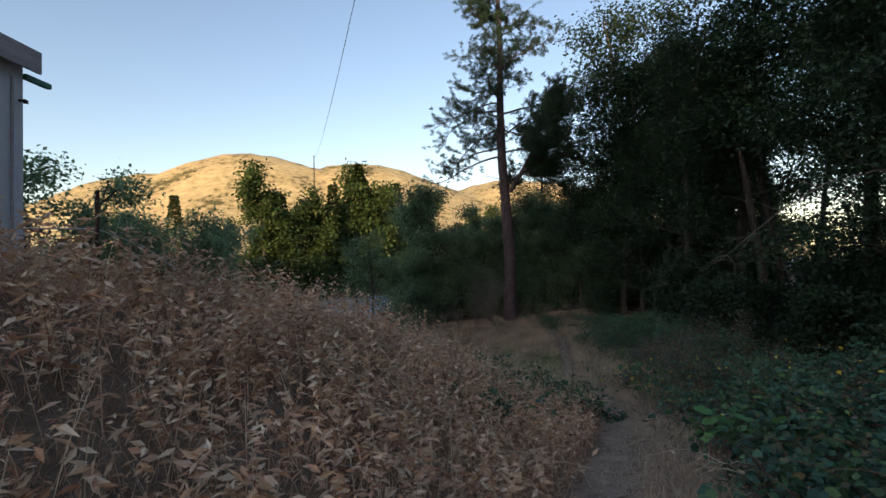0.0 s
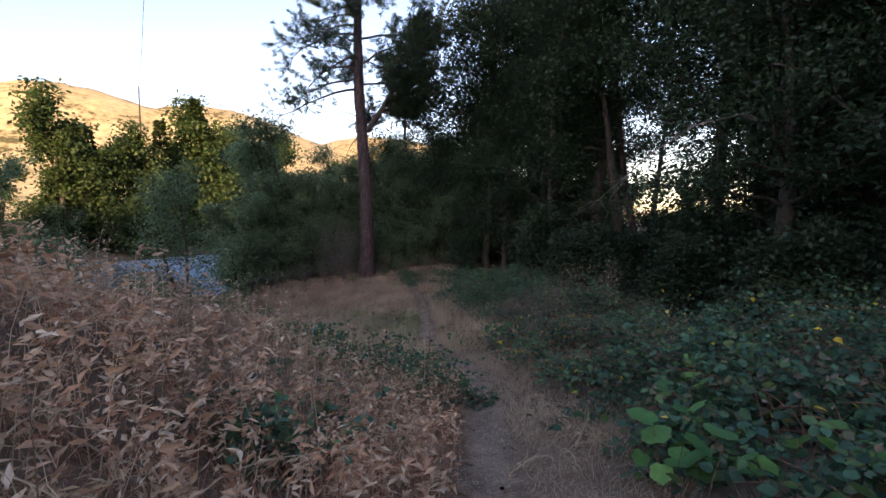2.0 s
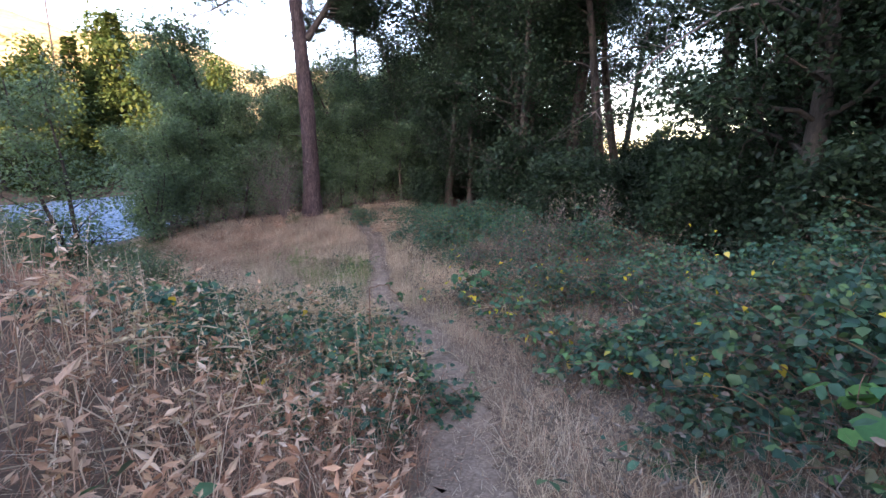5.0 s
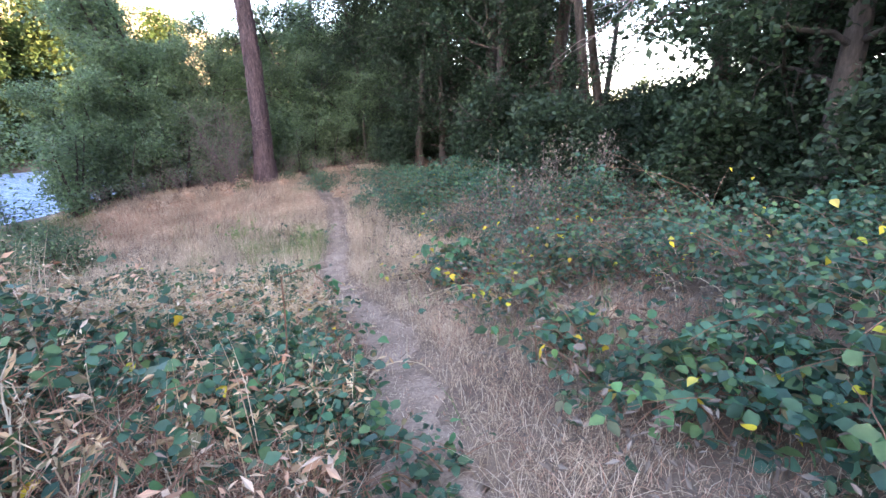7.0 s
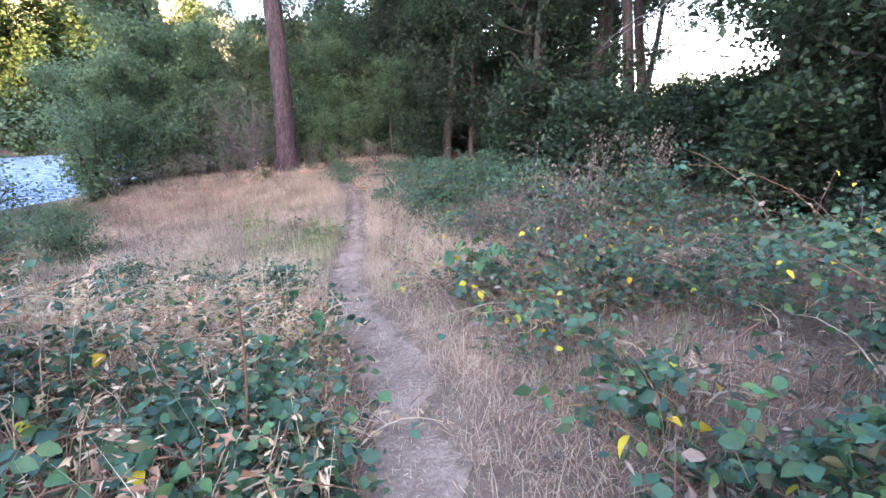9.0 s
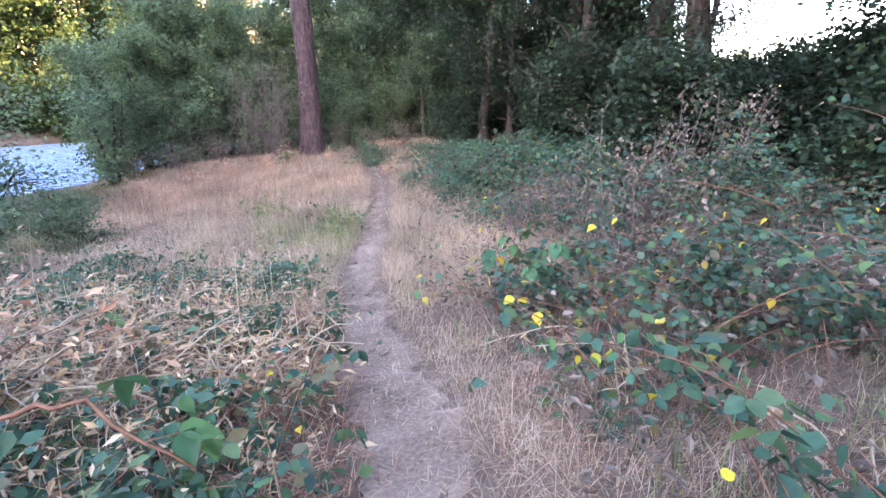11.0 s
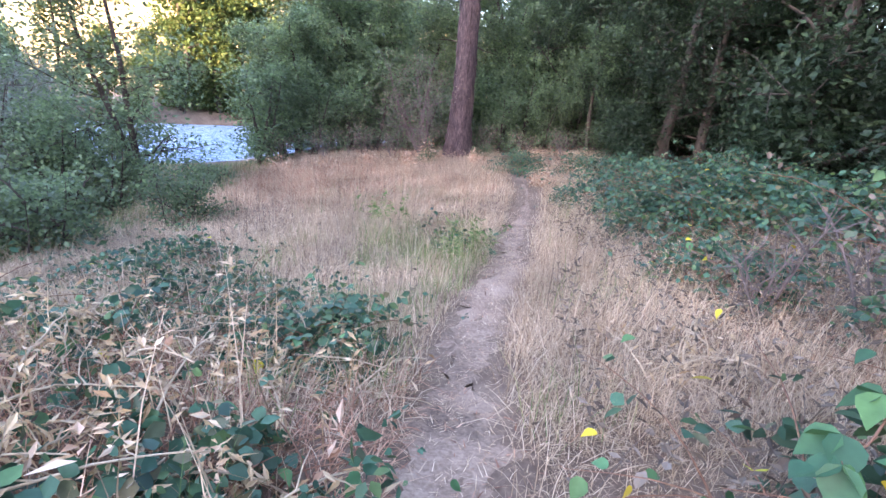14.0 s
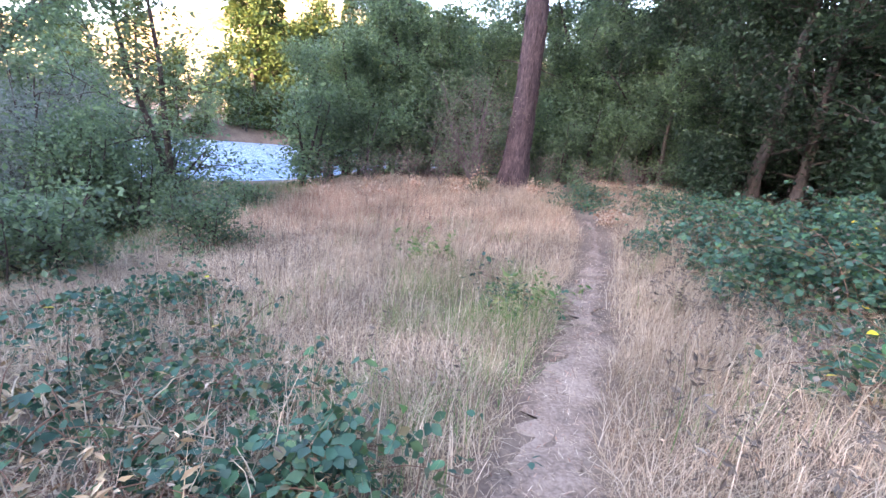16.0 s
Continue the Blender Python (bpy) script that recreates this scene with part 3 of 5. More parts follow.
for x, y, s, rz in ((-0.6, 27.2, 0.8, 90), (0.8, 28.6, 0.9, 200), (6.4, 29.3, 0.9, 30), (7.9, 29.6, 0.9, 130), (2.6, 29.2, 1.0, 300), (9.6, 27.8, 0.9, 10), (4.0, 29.6, 1.0, 40), (5.2, 30.0, 1.0, 160), (-2.0, 29.4, 1.1, 250), (8.8, 30.4, 1.1, 280), (11, 29.6, 1.1, 100), (1.6, 30.4, 1.2, 340), (10.4, 31.2, 1.2, 60), (6.8, 31.0, 1.2, 220), (-4.6, 20.9, 0.75, 20), (-4.6, 21.8, 0.8, 140), (-3.7, 20.3, 0.7, 5), (-6.8, 21.2, 0.7, 80), (-2.9, 20.9, 0.55, 330), (-7.8, 24, 1.15, 190), (-9.2, 26.2, 1.2, 70), (-5.2, 24.6, 0.6, 100), (-3.4, 17.4, 0.5, 90), (-5.4, 16.6, 0.7, 200), (-6.8, 19.6, 0.7, 310), (7.2, 28.6, 0.7, 55), (3.0, 28.2, 0.7, 95), (5.6, 28.4, 0.7, 15)):
    copy_thing(alder_b, at_ground(x, y, rz, s))
broadleaf("young_tree", "slender young tree with two dark stems above the bank", "tree", -3.0, 22.4, 6.6, 0.085, 0.08, 1.6, 7800, 0.1, L_ALDER, limbs=30, spread=0.26, stems=2)
broadleaf("leaning_tree", "thin dark leaning tree at the wood's edge", "tree", 9.6, 31.8, 9, 0.12, 0.45, 1.8, 3500, 0.13, L_ALDER, (-0.42, 0.1), limbs=12)
willow = broadleaf("willow", "grey-green willow shrub on the low bank", "shrub", -6.6, 22.2, 3.4, 0.06, 0.1, 1.2, 5200, 0.11, L_WILLOW, limbs=16, spread=0.3, group="willows on the low bank", stems=4, template=T_LANCE)
for x, y, s, rz in ((-5.2, 20.6, 0.9, 300), (-8.2, 19.5, 1.1, 15), (-4.4, 19.4, 0.55, 60), (-9.5, 25, 1.2, 130), (-6.2, 17.5, 0.7, 220)):
    copy_thing(willow, at_ground(x, y, rz, s))

# bare twiggy shrub beside the pine
def bare_shrub(x, y, h, dead=900, stems=16, label="leafless grey twiggy shrub leaning beside the pine"):
    t = thing("bare_shrub", label, "shrub", x, y, float(ground(x, y)))
    tips = []
    for i in range(stems):
        a = rng.uniform(0, 6.28)
        g = Geo()
        st = wander((0, 0, -0.1), (0.35 * math.cos(a) - 0.25, 0.3 * math.sin(a), 1), h * rng.uniform(0.6, 1.0), 6, 0.1)
        g.tube(st, tapered(0.015, 0.004, 7), 5)
        for q in (2, 3, 4, 5):
            for _ in range(4):
                tw = wander(st[q], Vector(rng.normal(size=3)) + Vector((0, 0, 0.6)), min(0.9, 0.3 * h), 3, 0.2)
                g.tube(tw, tapered(0.005, 0.002, 4), 4)
                tips += [tuple(p) for p in tw[2:]]
        part("stem", g.mesh("stem", M_TWIG), t)
    tagged(part("foliage", leaf_mesh("foliage", L_WITHERED, tips, 0.15, dead, 0.07), t, "sparse brown dead leaves"), kind="stuff")


bare_shrub(3.2, 26.6, 3.8)
for x, y, h in ((6.45, 14.7, 1.1), (6.95, 14.3, 1.2)):
    bare_shrub(x, y, h, 20, 4, "dead grey twigs standing among the brambles")

# far bank and distance
far_a = broadleaf("far_tree", "round leafy tree on the far bank catching late sun", "tree", -20, 62, 13, 0.25, 0.06, 3.6, 7000, 0.4, L_FARLEAF, limbs=24, spread=0.55, group="trees on the far bank")


def conifer(x, y, h):
    t = thing("far_conifer", "narrow conifer on the far bank", "tree", x, y, float(ground(x, y)), "conifers on the far bank")
    g = Geo()
    g.tube([(0, 0, -0.2), (0, 0, h * 0.5), (0.1, 0, h)], [0.25, 0.15, 0.02], 7)
    n = 2600
    zz = h * (0.12 + 0.88 * rng.uniform(0, 1, n) ** 1.3)
    tier = 0.9 + 0.2 * np.sin(zz * 4.0)
    rr = (1.02 - zz / h) * h * 0.23 * tier * np.sqrt(rng.uniform(0.1, 1, n))
    a = rng.uniform(0, 6.28, n)
    pos = np.stack([rr * np.cos(a), rr * np.sin(a), zz], 1)
    fw = np.stack([np.cos(a), np.sin(a), rng.uniform(-0.5, 0.1, n)], 1)
    v, f = scatter(*T_SMALL, pos, frames_from(fw, unit(n) * 0.4 + np.array((0, 0, 1))), rng.uniform(0.35, 0.8, n))
    part("trunk", g.mesh("trunk", M_BARK), t)
    part("crown", mesh_from("crown", v, f, (L_FARLEAF,)), t)
    return t


con = conifer(-15, 68, 15)
for a, s, sc, rz in ((-42, 36, 0.8, 10), (-34, 40, 0.95, 60), (-26, 34, 0.7, 110), (-19, 38, 0.8, 160), (-12, 34, 0.75, 220), (-5, 37, 0.9, 20), (2, 34, 0.75, 70), (9, 38, 1.0, 130), (16, 35, 0.9, 190),
                     (23, 38, 1.1, 240), (30, 35, 0.9, 30), (38, 39, 1.15, 90), (46, 36, 1.0, 140), (56, 38, 1.1, 200), (68, 36, 1.1, 250), (84, 38, 1.2, 300), (-20, 52, 0.9, 45), (-6, 55, 0.9, 95), (10, 56, 1.0, 145), (26, 54, 1.1, 10), (44, 56, 1.3, 280)):
    x, y = -3.5 + 0.724 * a - 0.69 * s, 27.5 + 0.69 * a + 0.724 * s
    copy_thing(far_a, at_ground(x, y, rz, sc * (0.8 if a < 12 else 1.0)))
for x, y, s in ((-11.9, 72.4, 1.25), (-20.6, 62.6, 0.85), (-6.5, 77.5, 1.1), (-31, 55.5, 0.8)):
    copy_thing(con, at_ground(x, y, 30 * s, s))
for x, y, s, rz in ((-22, 61.2, 1.25, 15), (-19, 64, 1.05, 130), (-11.4, 71.5, 1.45, 250), (-8, 74, 1.2, 40), (-16.8, 66.6, 0.95, 300), (-14.2, 69.0, 0.95, 185), (-4, 77, 1.2, 85), (34, 60, 1.2, 0), (46, 48, 0.5, 40), (40, 34, 0.42, 80), (44, 20, 1.2, 120), (42, 6, 1.2, 160), (34, -6, 1.1, 200), (50, 70, 1.3, 240), (28, 66, 1.2, 280)):
    copy_thing(far_a, at_ground(x, y, rz, s))

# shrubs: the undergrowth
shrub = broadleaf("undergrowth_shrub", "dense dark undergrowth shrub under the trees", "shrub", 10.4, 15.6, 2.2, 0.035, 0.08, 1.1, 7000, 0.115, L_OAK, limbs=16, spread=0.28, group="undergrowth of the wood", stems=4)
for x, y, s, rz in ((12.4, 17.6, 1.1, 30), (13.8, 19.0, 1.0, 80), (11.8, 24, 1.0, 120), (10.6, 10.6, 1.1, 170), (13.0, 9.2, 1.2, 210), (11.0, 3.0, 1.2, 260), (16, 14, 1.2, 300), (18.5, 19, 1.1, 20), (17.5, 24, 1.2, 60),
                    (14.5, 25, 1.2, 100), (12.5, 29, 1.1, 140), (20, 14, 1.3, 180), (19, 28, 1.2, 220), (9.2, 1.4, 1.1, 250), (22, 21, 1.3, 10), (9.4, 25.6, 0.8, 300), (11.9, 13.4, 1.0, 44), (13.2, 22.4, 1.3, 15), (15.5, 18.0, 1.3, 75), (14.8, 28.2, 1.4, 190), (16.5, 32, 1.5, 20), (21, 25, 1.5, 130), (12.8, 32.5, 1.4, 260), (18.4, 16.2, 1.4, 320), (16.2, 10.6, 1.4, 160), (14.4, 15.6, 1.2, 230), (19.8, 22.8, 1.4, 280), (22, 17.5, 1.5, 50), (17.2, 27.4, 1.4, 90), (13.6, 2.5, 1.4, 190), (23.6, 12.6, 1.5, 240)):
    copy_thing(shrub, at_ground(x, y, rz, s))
bush = broadleaf("bank_bush", "small leafy green bush at the meadow's edge", "bush", -0.75, 19.3, 1.05, 0.014, 0.05, 0.55, 3400, 0.06, L_ALDER, limbs=16, spread=0.14, group="bushes at the meadow's edge", stems=5)
for x, y, s, rz in ((-1.6, 17.2, 1.35, 40), (-2.6, 18.4, 1.2, 100), (-2.2, 15.6, 1.3, 160), (-3.6, 16.8, 1.5, 220), (-3.8, 14.4, 1.4, 270), (-2.0, 23.0, 0.9, 300), (3.3, 26.0, 0.5, 10), (5.1, 26.6, 0.5, 90), (6.1, 25.4, 0.6, 200)):
    copy_thing(bush, at_ground(x, y, rz, s))

for i in range(24):
    a = -34 + 4.2 * i
    x, y = -3.5 + 0.724 * a - 0.69 * (34.5 + 1.5 * (i % 3)), 27.5 + 0.69 * a + 0.724 * (34.5 + 1.5 * (i % 3))
    copy_thing(alder_b, at_ground(x, y, 47 * i, 1.1 + 0.25 * (i % 4)))

# a pale dead limb reaching out of the low-crowned oak
dead = Geo()
line = [Vector((0, 0, 5.2)), Vector((-1.2, 0.3, 5.6)), Vector((-2.4, 0.7, 5.3)), Vector((-3.4, 1.1, 4.6)), Vector((-4.1, 1.4, 3.9)), Vector((-4.7, 1.65, 3.3))]
dead.tube(line, tapered(0.035, 0.008, 6), 7)
for q in range(2, 6):
    for _ in range(3):
        tw = wander(line[q], Vector(rng.normal(size=3)) + Vector((-0.5, 0.1, -0.5)), 1.0, 4, 0.2)
        dead.tube(tw, tapered(0.009, 0.003, 5), 4)
part("dead_limb", dead.mesh("dead_limb", M_TWIG), oak_b, "pale bare dead limb")


# ---- brambles ----
ROUND_LEAF = mesh_from("leaf", T_ROUND[0] * 0.072, T_ROUND[1], (L_BRAMBLE1,), True)
YELLOW_LEAF = mesh_from("leaf_yellow", T_ROUND[0] * 0.07, T_ROUND[1], (L_YELLOW,), True)


def bramble(x, y, r, h, leaves, size=0.07, yellow=0, near=0, withered=0, label="tangled bramble thicket with green leaves beside the path", mat=None):
    """Arching canes, leaves in threes along them, and single leaves on the near side."""
    z = float(ground(x, y))
    t = thing("bramble", label, "bramble", x, y, z, "brambles along the path")
    seats, owners = [], []
    for i in range(int(14 + 10 * r)):
        a, q = rng.uniform(0, 6.28), r * math.sqrt(rng.uniform(0, 0.75))
        p = Vector((q * math.cos(a), q * math.sin(a), 0))
        p.z = float(ground(x + p.x, y + p.y)) - z - 0.03
        b = rng.uniform(0, 6.28)
        ln = h * rng.uniform(0.9, 1.7)
        pts, d = [p], Vector((0.35 * math.cos(b), 0.35 * math.sin(b), 1)).normalized()
        for k in range(8):
            d = (d + Vector((0.08 * math.cos(b), 0.08 * math.sin(b), -0.17)) + Vector(rng.normal(size=3)) * 0.06).normalized()
            p = p + d * ln / 8
            low = float(ground(x + p.x, y + p.y)) - z + 0.03
            if p.z < low:
                p = Vector((p.x, p.y, low))
            pts.append(p)
        cane = part("cane", Geo().tube(pts, tapered(0.006, 0.002, 9), 4).mesh("cane", M_CANE), t)
        seats += [tuple(q2) for q2 in pts[2:]]
        owners += [cane] * len(pts[2:])
    seats = np.array(seats)
    n = leaves
    s = seats[rng.integers(0, len(seats), n)] + rng.normal(size=(n, 3)) * np.array((0.13, 0.13, 0.09))
    # most of the leaves close over the canes in a lumpy dome, the rest ride on the canes
    m = int(0.68 * n)
    a, q = rng.uniform(0, 6.28, (3 * m) // 2), r * 1.08 * np.sqrt(rng.uniform(0, 1, (3 * m) // 2))
    dx, dy = q * np.cos(a), q * np.sin(a)
    best = np.argsort(-waves(x + dx, y + dy, 4.5, 63) - 0.12 * rng.normal(size=(3 * m) // 2))[:m]
    q, dx, dy = q[best], dx[best], dy[best]
    lump = 0.72 + 0.6 * waves(x + dx, y + dy, 3.2, 61) + 0.35 * waves(x + dx, y + dy, 8.0, 62)
    top = 0.92 * h * np.clip(1 - (q / (1.15 * r)) ** 2, 0, 1) ** 0.55 * lump
    s[:m] = np.stack([dx, dy, ground(x + dx, y + dy) - z + top - rng.exponential(0.14, m)], 1)
    low = ground(x + s[:, 0], y + s[:, 1]) - z + 0.04
    s[:, 2] = np.maximum(s[:, 2], low)
    out = np.concatenate([np.stack([dx, dy], 1) / r, rng.normal(size=(n - m, 2)) * 0.5])
    # three leaflets at each seat
    base = rng.uniform(0, 6.28, n)
    pos, fw, up = [], [], []
    tilt = unit(n) * 1.15 + np.array((0, 0, 0.75))
    tilt[:, :2] += 0.6 * out
    for k in (-1.1, 0.0, 1.1):
        a = base + k
        f = np.stack([np.cos(a), np.sin(a), rng.uniform(-0.9, 0.25, n)], 1)
        pos.append(s + f * 0.015)
        fw.append(f)
        up.append(tilt)
    sz = size * rng.uniform(0.5, 1.35, n)
    v, f = scatter(*T_LEAF, np.concatenate(pos), frames_from(np.concatenate(fw), np.concatenate(up)), np.stack([np.tile(sz, 3) * 1.2, np.tile(sz, 3), np.tile(sz, 3)], 1))
    tagged(part("foliage", mesh_from("foliage", v, f, (mat or L_BRAMBLE,), True), t), kind="stuff")
    if withered:
        tagged(part("dead_foliage", leaf_mesh("dead_foliage", L_WITHERED, seats, 0.13, int(withered * (1.5 if x > 4 else 0.6)), size * 0.75, T_LEAF if x > 4 else T_LANCE), t, "brown withered leaves"), kind="stuff")
    for count, me, lab in ((near, ROUND_LEAF, ""), (yellow, YELLOW_LEAF, "yellow autumn leaf")):
        for i in range(count):
            pick = rng.integers(0, len(seats))
            p = seats[pick] + rng.normal(size=3) * np.array((0.12, 0.12, 0.05)) + np.array((0, 0, 0.05))
            p[2] = max(p[2], float(ground(x + p[0], y + p[1])) - z + 0.06)
            ob = part("leaf", me, owners[pick], lab)
            k = rng.uniform(0.6, 1.15)
            ob.matrix_basis = pose(p[0], p[1], p[2], rng.uniform(-70, 10), rng.uniform(-30, 30), rng.uniform(0, 360)) @ Matrix.Diagonal((k, k, k, 1))
    return t


GREEN = "tangled bramble thicket with green leaves beside the path"
YELL = "bramble thicket with green and yellowing leaves beside the path"
WITH = "half-withered bramble thicket with grey-brown and green leaves"
LOW = "low green bramble patch growing through dry grass"
for row in ((5.05, 9.5, 0.4, 0.6, 110, 0.085, 3, 26, 20, YELL), (5.35, 12.5, 0.4, 0.7, 90, 0.085, 6, 26, 60, YELL), (5.2, 10.9, 0.45, 0.6, 110, 0.075, 6, 14, 90, YELL), (7.2, 17.6, 0.9, 0.8, 600, 0.07, 3, 0, 60, GREEN), (7.2, 20.6, 1.0, 0.7, 500, 0.065, 0, 0, 160, GREEN), (5.3, 6.0, 0.7, 0.7, 300, 0.075, 3, 20, 60, GREEN),
            (3.0, 3.7, 0.45, 0.4, 150, 0.08, 2, 20, 40, GREEN), (2.05, 2.3, 0.35, 0.38, 90, 0.08, 0, 14, 20, GREEN), (3.2, 2.4, 0.7, 0.5, 260, 0.075, 1, 14, 60, GREEN), (4.3, 5.3, 0.8, 0.6, 330, 0.08, 3, 26, 60, YELL), (5.6, 4.7, 1.0, 0.7, 420, 0.07, 2, 6, 100, GREEN), (4.4, 2.4, 0.9, 0.6, 380, 0.07, 2, 6, 80, GREEN), (2.9, 0.9, 0.8, 0.5, 300, 0.07, 1, 0, 80, GREEN), (4.4, 0.6, 1.1, 0.7, 500, 0.07, 0, 0, 80, GREEN), (7.2, 1.5, 1.5, 0.9, 700, 0.07, 0, 0, 120, GREEN), (4.5, 7.0, 0.5, 0.4, 160, 0.075, 1, 16, 40, GREEN),
            (3.75, 5.4, 0.55, 0.45, 170, 0.075, 3, 26, 40, YELL), (4.6, 4.0, 0.9, 0.6, 300, 0.07, 2, 20, 60, GREEN), (6.3, 8.0, 1.2, 0.95, 700, 0.06, 8, 20, 200, YELL), (4.95, 8.35, 0.75, 0.5, 260, 0.08, 8, 44, 60, YELL),
            (5.7, 7.2, 0.7, 0.75, 300, 0.075, 4, 30, 60, GREEN), (7.3, 9.9, 1.3, 1.0, 1100, 0.06, 10, 10, 380, YELL), (5.75, 11.7, 0.75, 0.65, 300, 0.075, 16, 44, 200, YELL), (6.7, 10.9, 0.9, 0.6, 480, 0.06, 7, 6, 260, YELL),
            (7.7, 13.0, 1.5, 0.95, 1500, 0.06, 8, 0, 700, WITH), (9.4, 13.8, 1.3, 1.0, 1200, 0.06, 4, 0, 500, WITH), (8.6, 16.2, 1.6, 0.75, 1300, 0.065, 2, 0, 250, GREEN), (8.0, 18.8, 1.5, 0.85, 1500, 0.07, 4, 8, 120, GREEN),
            (6.6, 15.4, 0.7, 0.5, 260, 0.065, 3, 14, 90, LOW), (9.9, 21.4, 2.0, 0.85, 1700, 0.07, 0, 0, 200, GREEN), (8.3, 23.8, 1.4, 0.5, 800, 0.06, 0, 0, 200, LOW), (9.3, 8.6, 1.6, 1.1, 1200, 0.065, 4, 0, 300, GREEN),
            (7.9, 5.4, 1.5, 0.95, 1000, 0.065, 5, 0, 250, YELL), (6.0, 2.9, 1.3, 0.75, 700, 0.07, 2, 0, 150, GREEN), (3.2, 14.15, 0.55, 0.46, 430, 0.06, 0, 40, 60, "dense dark green bramble mound beside the path"),
            (2.1, 15.2, 0.75, 0.42, 480, 0.055, 2, 10, 260, LOW), (0.8, 16.2, 0.9, 0.45, 450, 0.06, 2, 0, 260, LOW), (2.75, 9.9, 0.6, 0.45, 330, 0.065, 2, 26, 50, LOW), (2.0, 9.7, 0.7, 0.45, 360, 0.065, 2, 14, 50, LOW), (2.85, 10.8, 0.7, 0.42, 330, 0.07, 2, 20, 70, LOW), (1.7, 10.9, 0.8, 0.5, 330, 0.07, 2, 10, 90, LOW),
            (2.5, 12.5, 0.7, 0.4, 150, 0.07, 1, 14, 300, LOW), (2.3, 13.9, 0.6, 0.42, 280, 0.06, 2, 6, 200, LOW), (1.2, 13.4, 0.8, 0.5, 260, 0.065, 2, 0, 300, LOW), (5.9, 24.6, 0.9, 0.4, 350, 0.06, 0, 0, 150, LOW), (3.35, 12.7, 0.4, 0.35, 110, 0.07, 0, 16, 40, LOW),
            (4.1, 17.4, 0.28, 0.34, 70, 0.06, 0, 0, 40, "small green bramble sprig among dry grass"), (3.3, 8.9, 0.35, 0.35, 80, 0.07, 0, 8, 20, "small green bramble sprig among dry grass"), (2.9, 3.1, 0.6, 0.5, 260, 0.075, 0, 6, 40, GREEN), (3.6, 3.9, 0.6, 0.5, 260, 0.075, 2, 6, 40, GREEN), (3.7, 1.6, 0.8, 0.55, 320, 0.075, 0, 0, 40, GREEN), (0.9, 6.6, 0.6, 0.5, 140, 0.07, 0, 0, 120, LOW), (0.7, 6.0, 0.3, 0.45, 160, 0.075, 0, 0, 60, LOW), (2.4, 8.6, 0.5, 0.45, 200, 0.065, 0, 6, 50, LOW), (2.3, 10.3, 0.7, 0.45, 380, 0.07, 1, 14, 30, LOW), (2.95, 9.4, 0.5, 0.45, 260, 0.07, 0, 14, 20, LOW), (1.2, 9.6, 0.7, 0.5, 320, 0.07, 1, 6, 40, LOW)):
    taller = 1.25 if row[0] > 4 else 1.0
    bramble(row[0], row[1], row[2], row[3] * taller, int(row[4] * ((0.95 if 9 < row[1] < 15 else 1.8) if row[0] > 4 else 1.25)), row[5] * 0.98, row[6] * (2 if row[0] > 4 else 1), *row[7:9], label=row[9])


def withered_shrub(x, y, h):
    """A half-dead shrub with hanging grey leaves."""
    t = thing("withered_shrub", "withered grey-leaved shrub rising from the brambles", "shrub", x, y, float(ground(x, y)), "withered shrubs in the brambles")
    tips = []
    for i in range(9):
        a = rng.uniform(0, 6.28)
        st = wander((0, 0, -0.05), (0.45 * math.cos(a), 0.45 * math.sin(a), 1), h * rng.uniform(0.65, 1.0), 6, 0.12)
        part("stem", Geo().tube(st, tapered(0.009, 0.003, 7), 5).mesh("stem", M_TWIG), t)
        tips += [tuple(p) for p in st[3:]]
    tagged(part("foliage", leaf_mesh("foliage", L_WITHERED, tips, 0.13, 430, 0.05, T_LEAF, droop=0.9), t, "hanging grey-brown dry leaves"), kind="stuff")


for x, y, h in ((-1.2, 26.0, 1.1), (0.0, 26.6, 1.3), (1.2, 26.9, 1.2), (2.2, 26.6, 1.3), (3.1, 26.9, 1.4), (5.2, 27.6, 1.2), (6.4, 27.0, 1.0), (0.6, 27.6, 1.5), (7.6, 26.6, 1.0), (6.9, 13.2, 1.9), (8.2, 13.7, 2.0), (9.3, 14.2, 1.8), (6.5, 12.6, 1.45)):
    withered_shrub(x, y, h)


T_LOBED = (np.array([(0, 0, 0), (0.22, -0.1, 0.03), (0.48, 0.12, 0.07), (0.45, 0.36, 0.06), (0.5, 0.6, 0.03), (0.3, 0.8, 0.02), (0, 1.0, -0.08), (-0.3, 0.8, 0.02), (-0.5, 0.6, 0.03), (-0.45, 0.36, 0.06), (-0.48, 0.12, 0.07), (-0.22, -0.1, 0.03), (0, 0.38, -0.03)]),
           np.array([(i, (i + 1) % 12, 12) for i in range(12)]))
BROAD_LEAF = mesh_from("broad_leaf", T_LOBED[0] * 0.17, T_LOBED[1], (L_FRESH,), True)


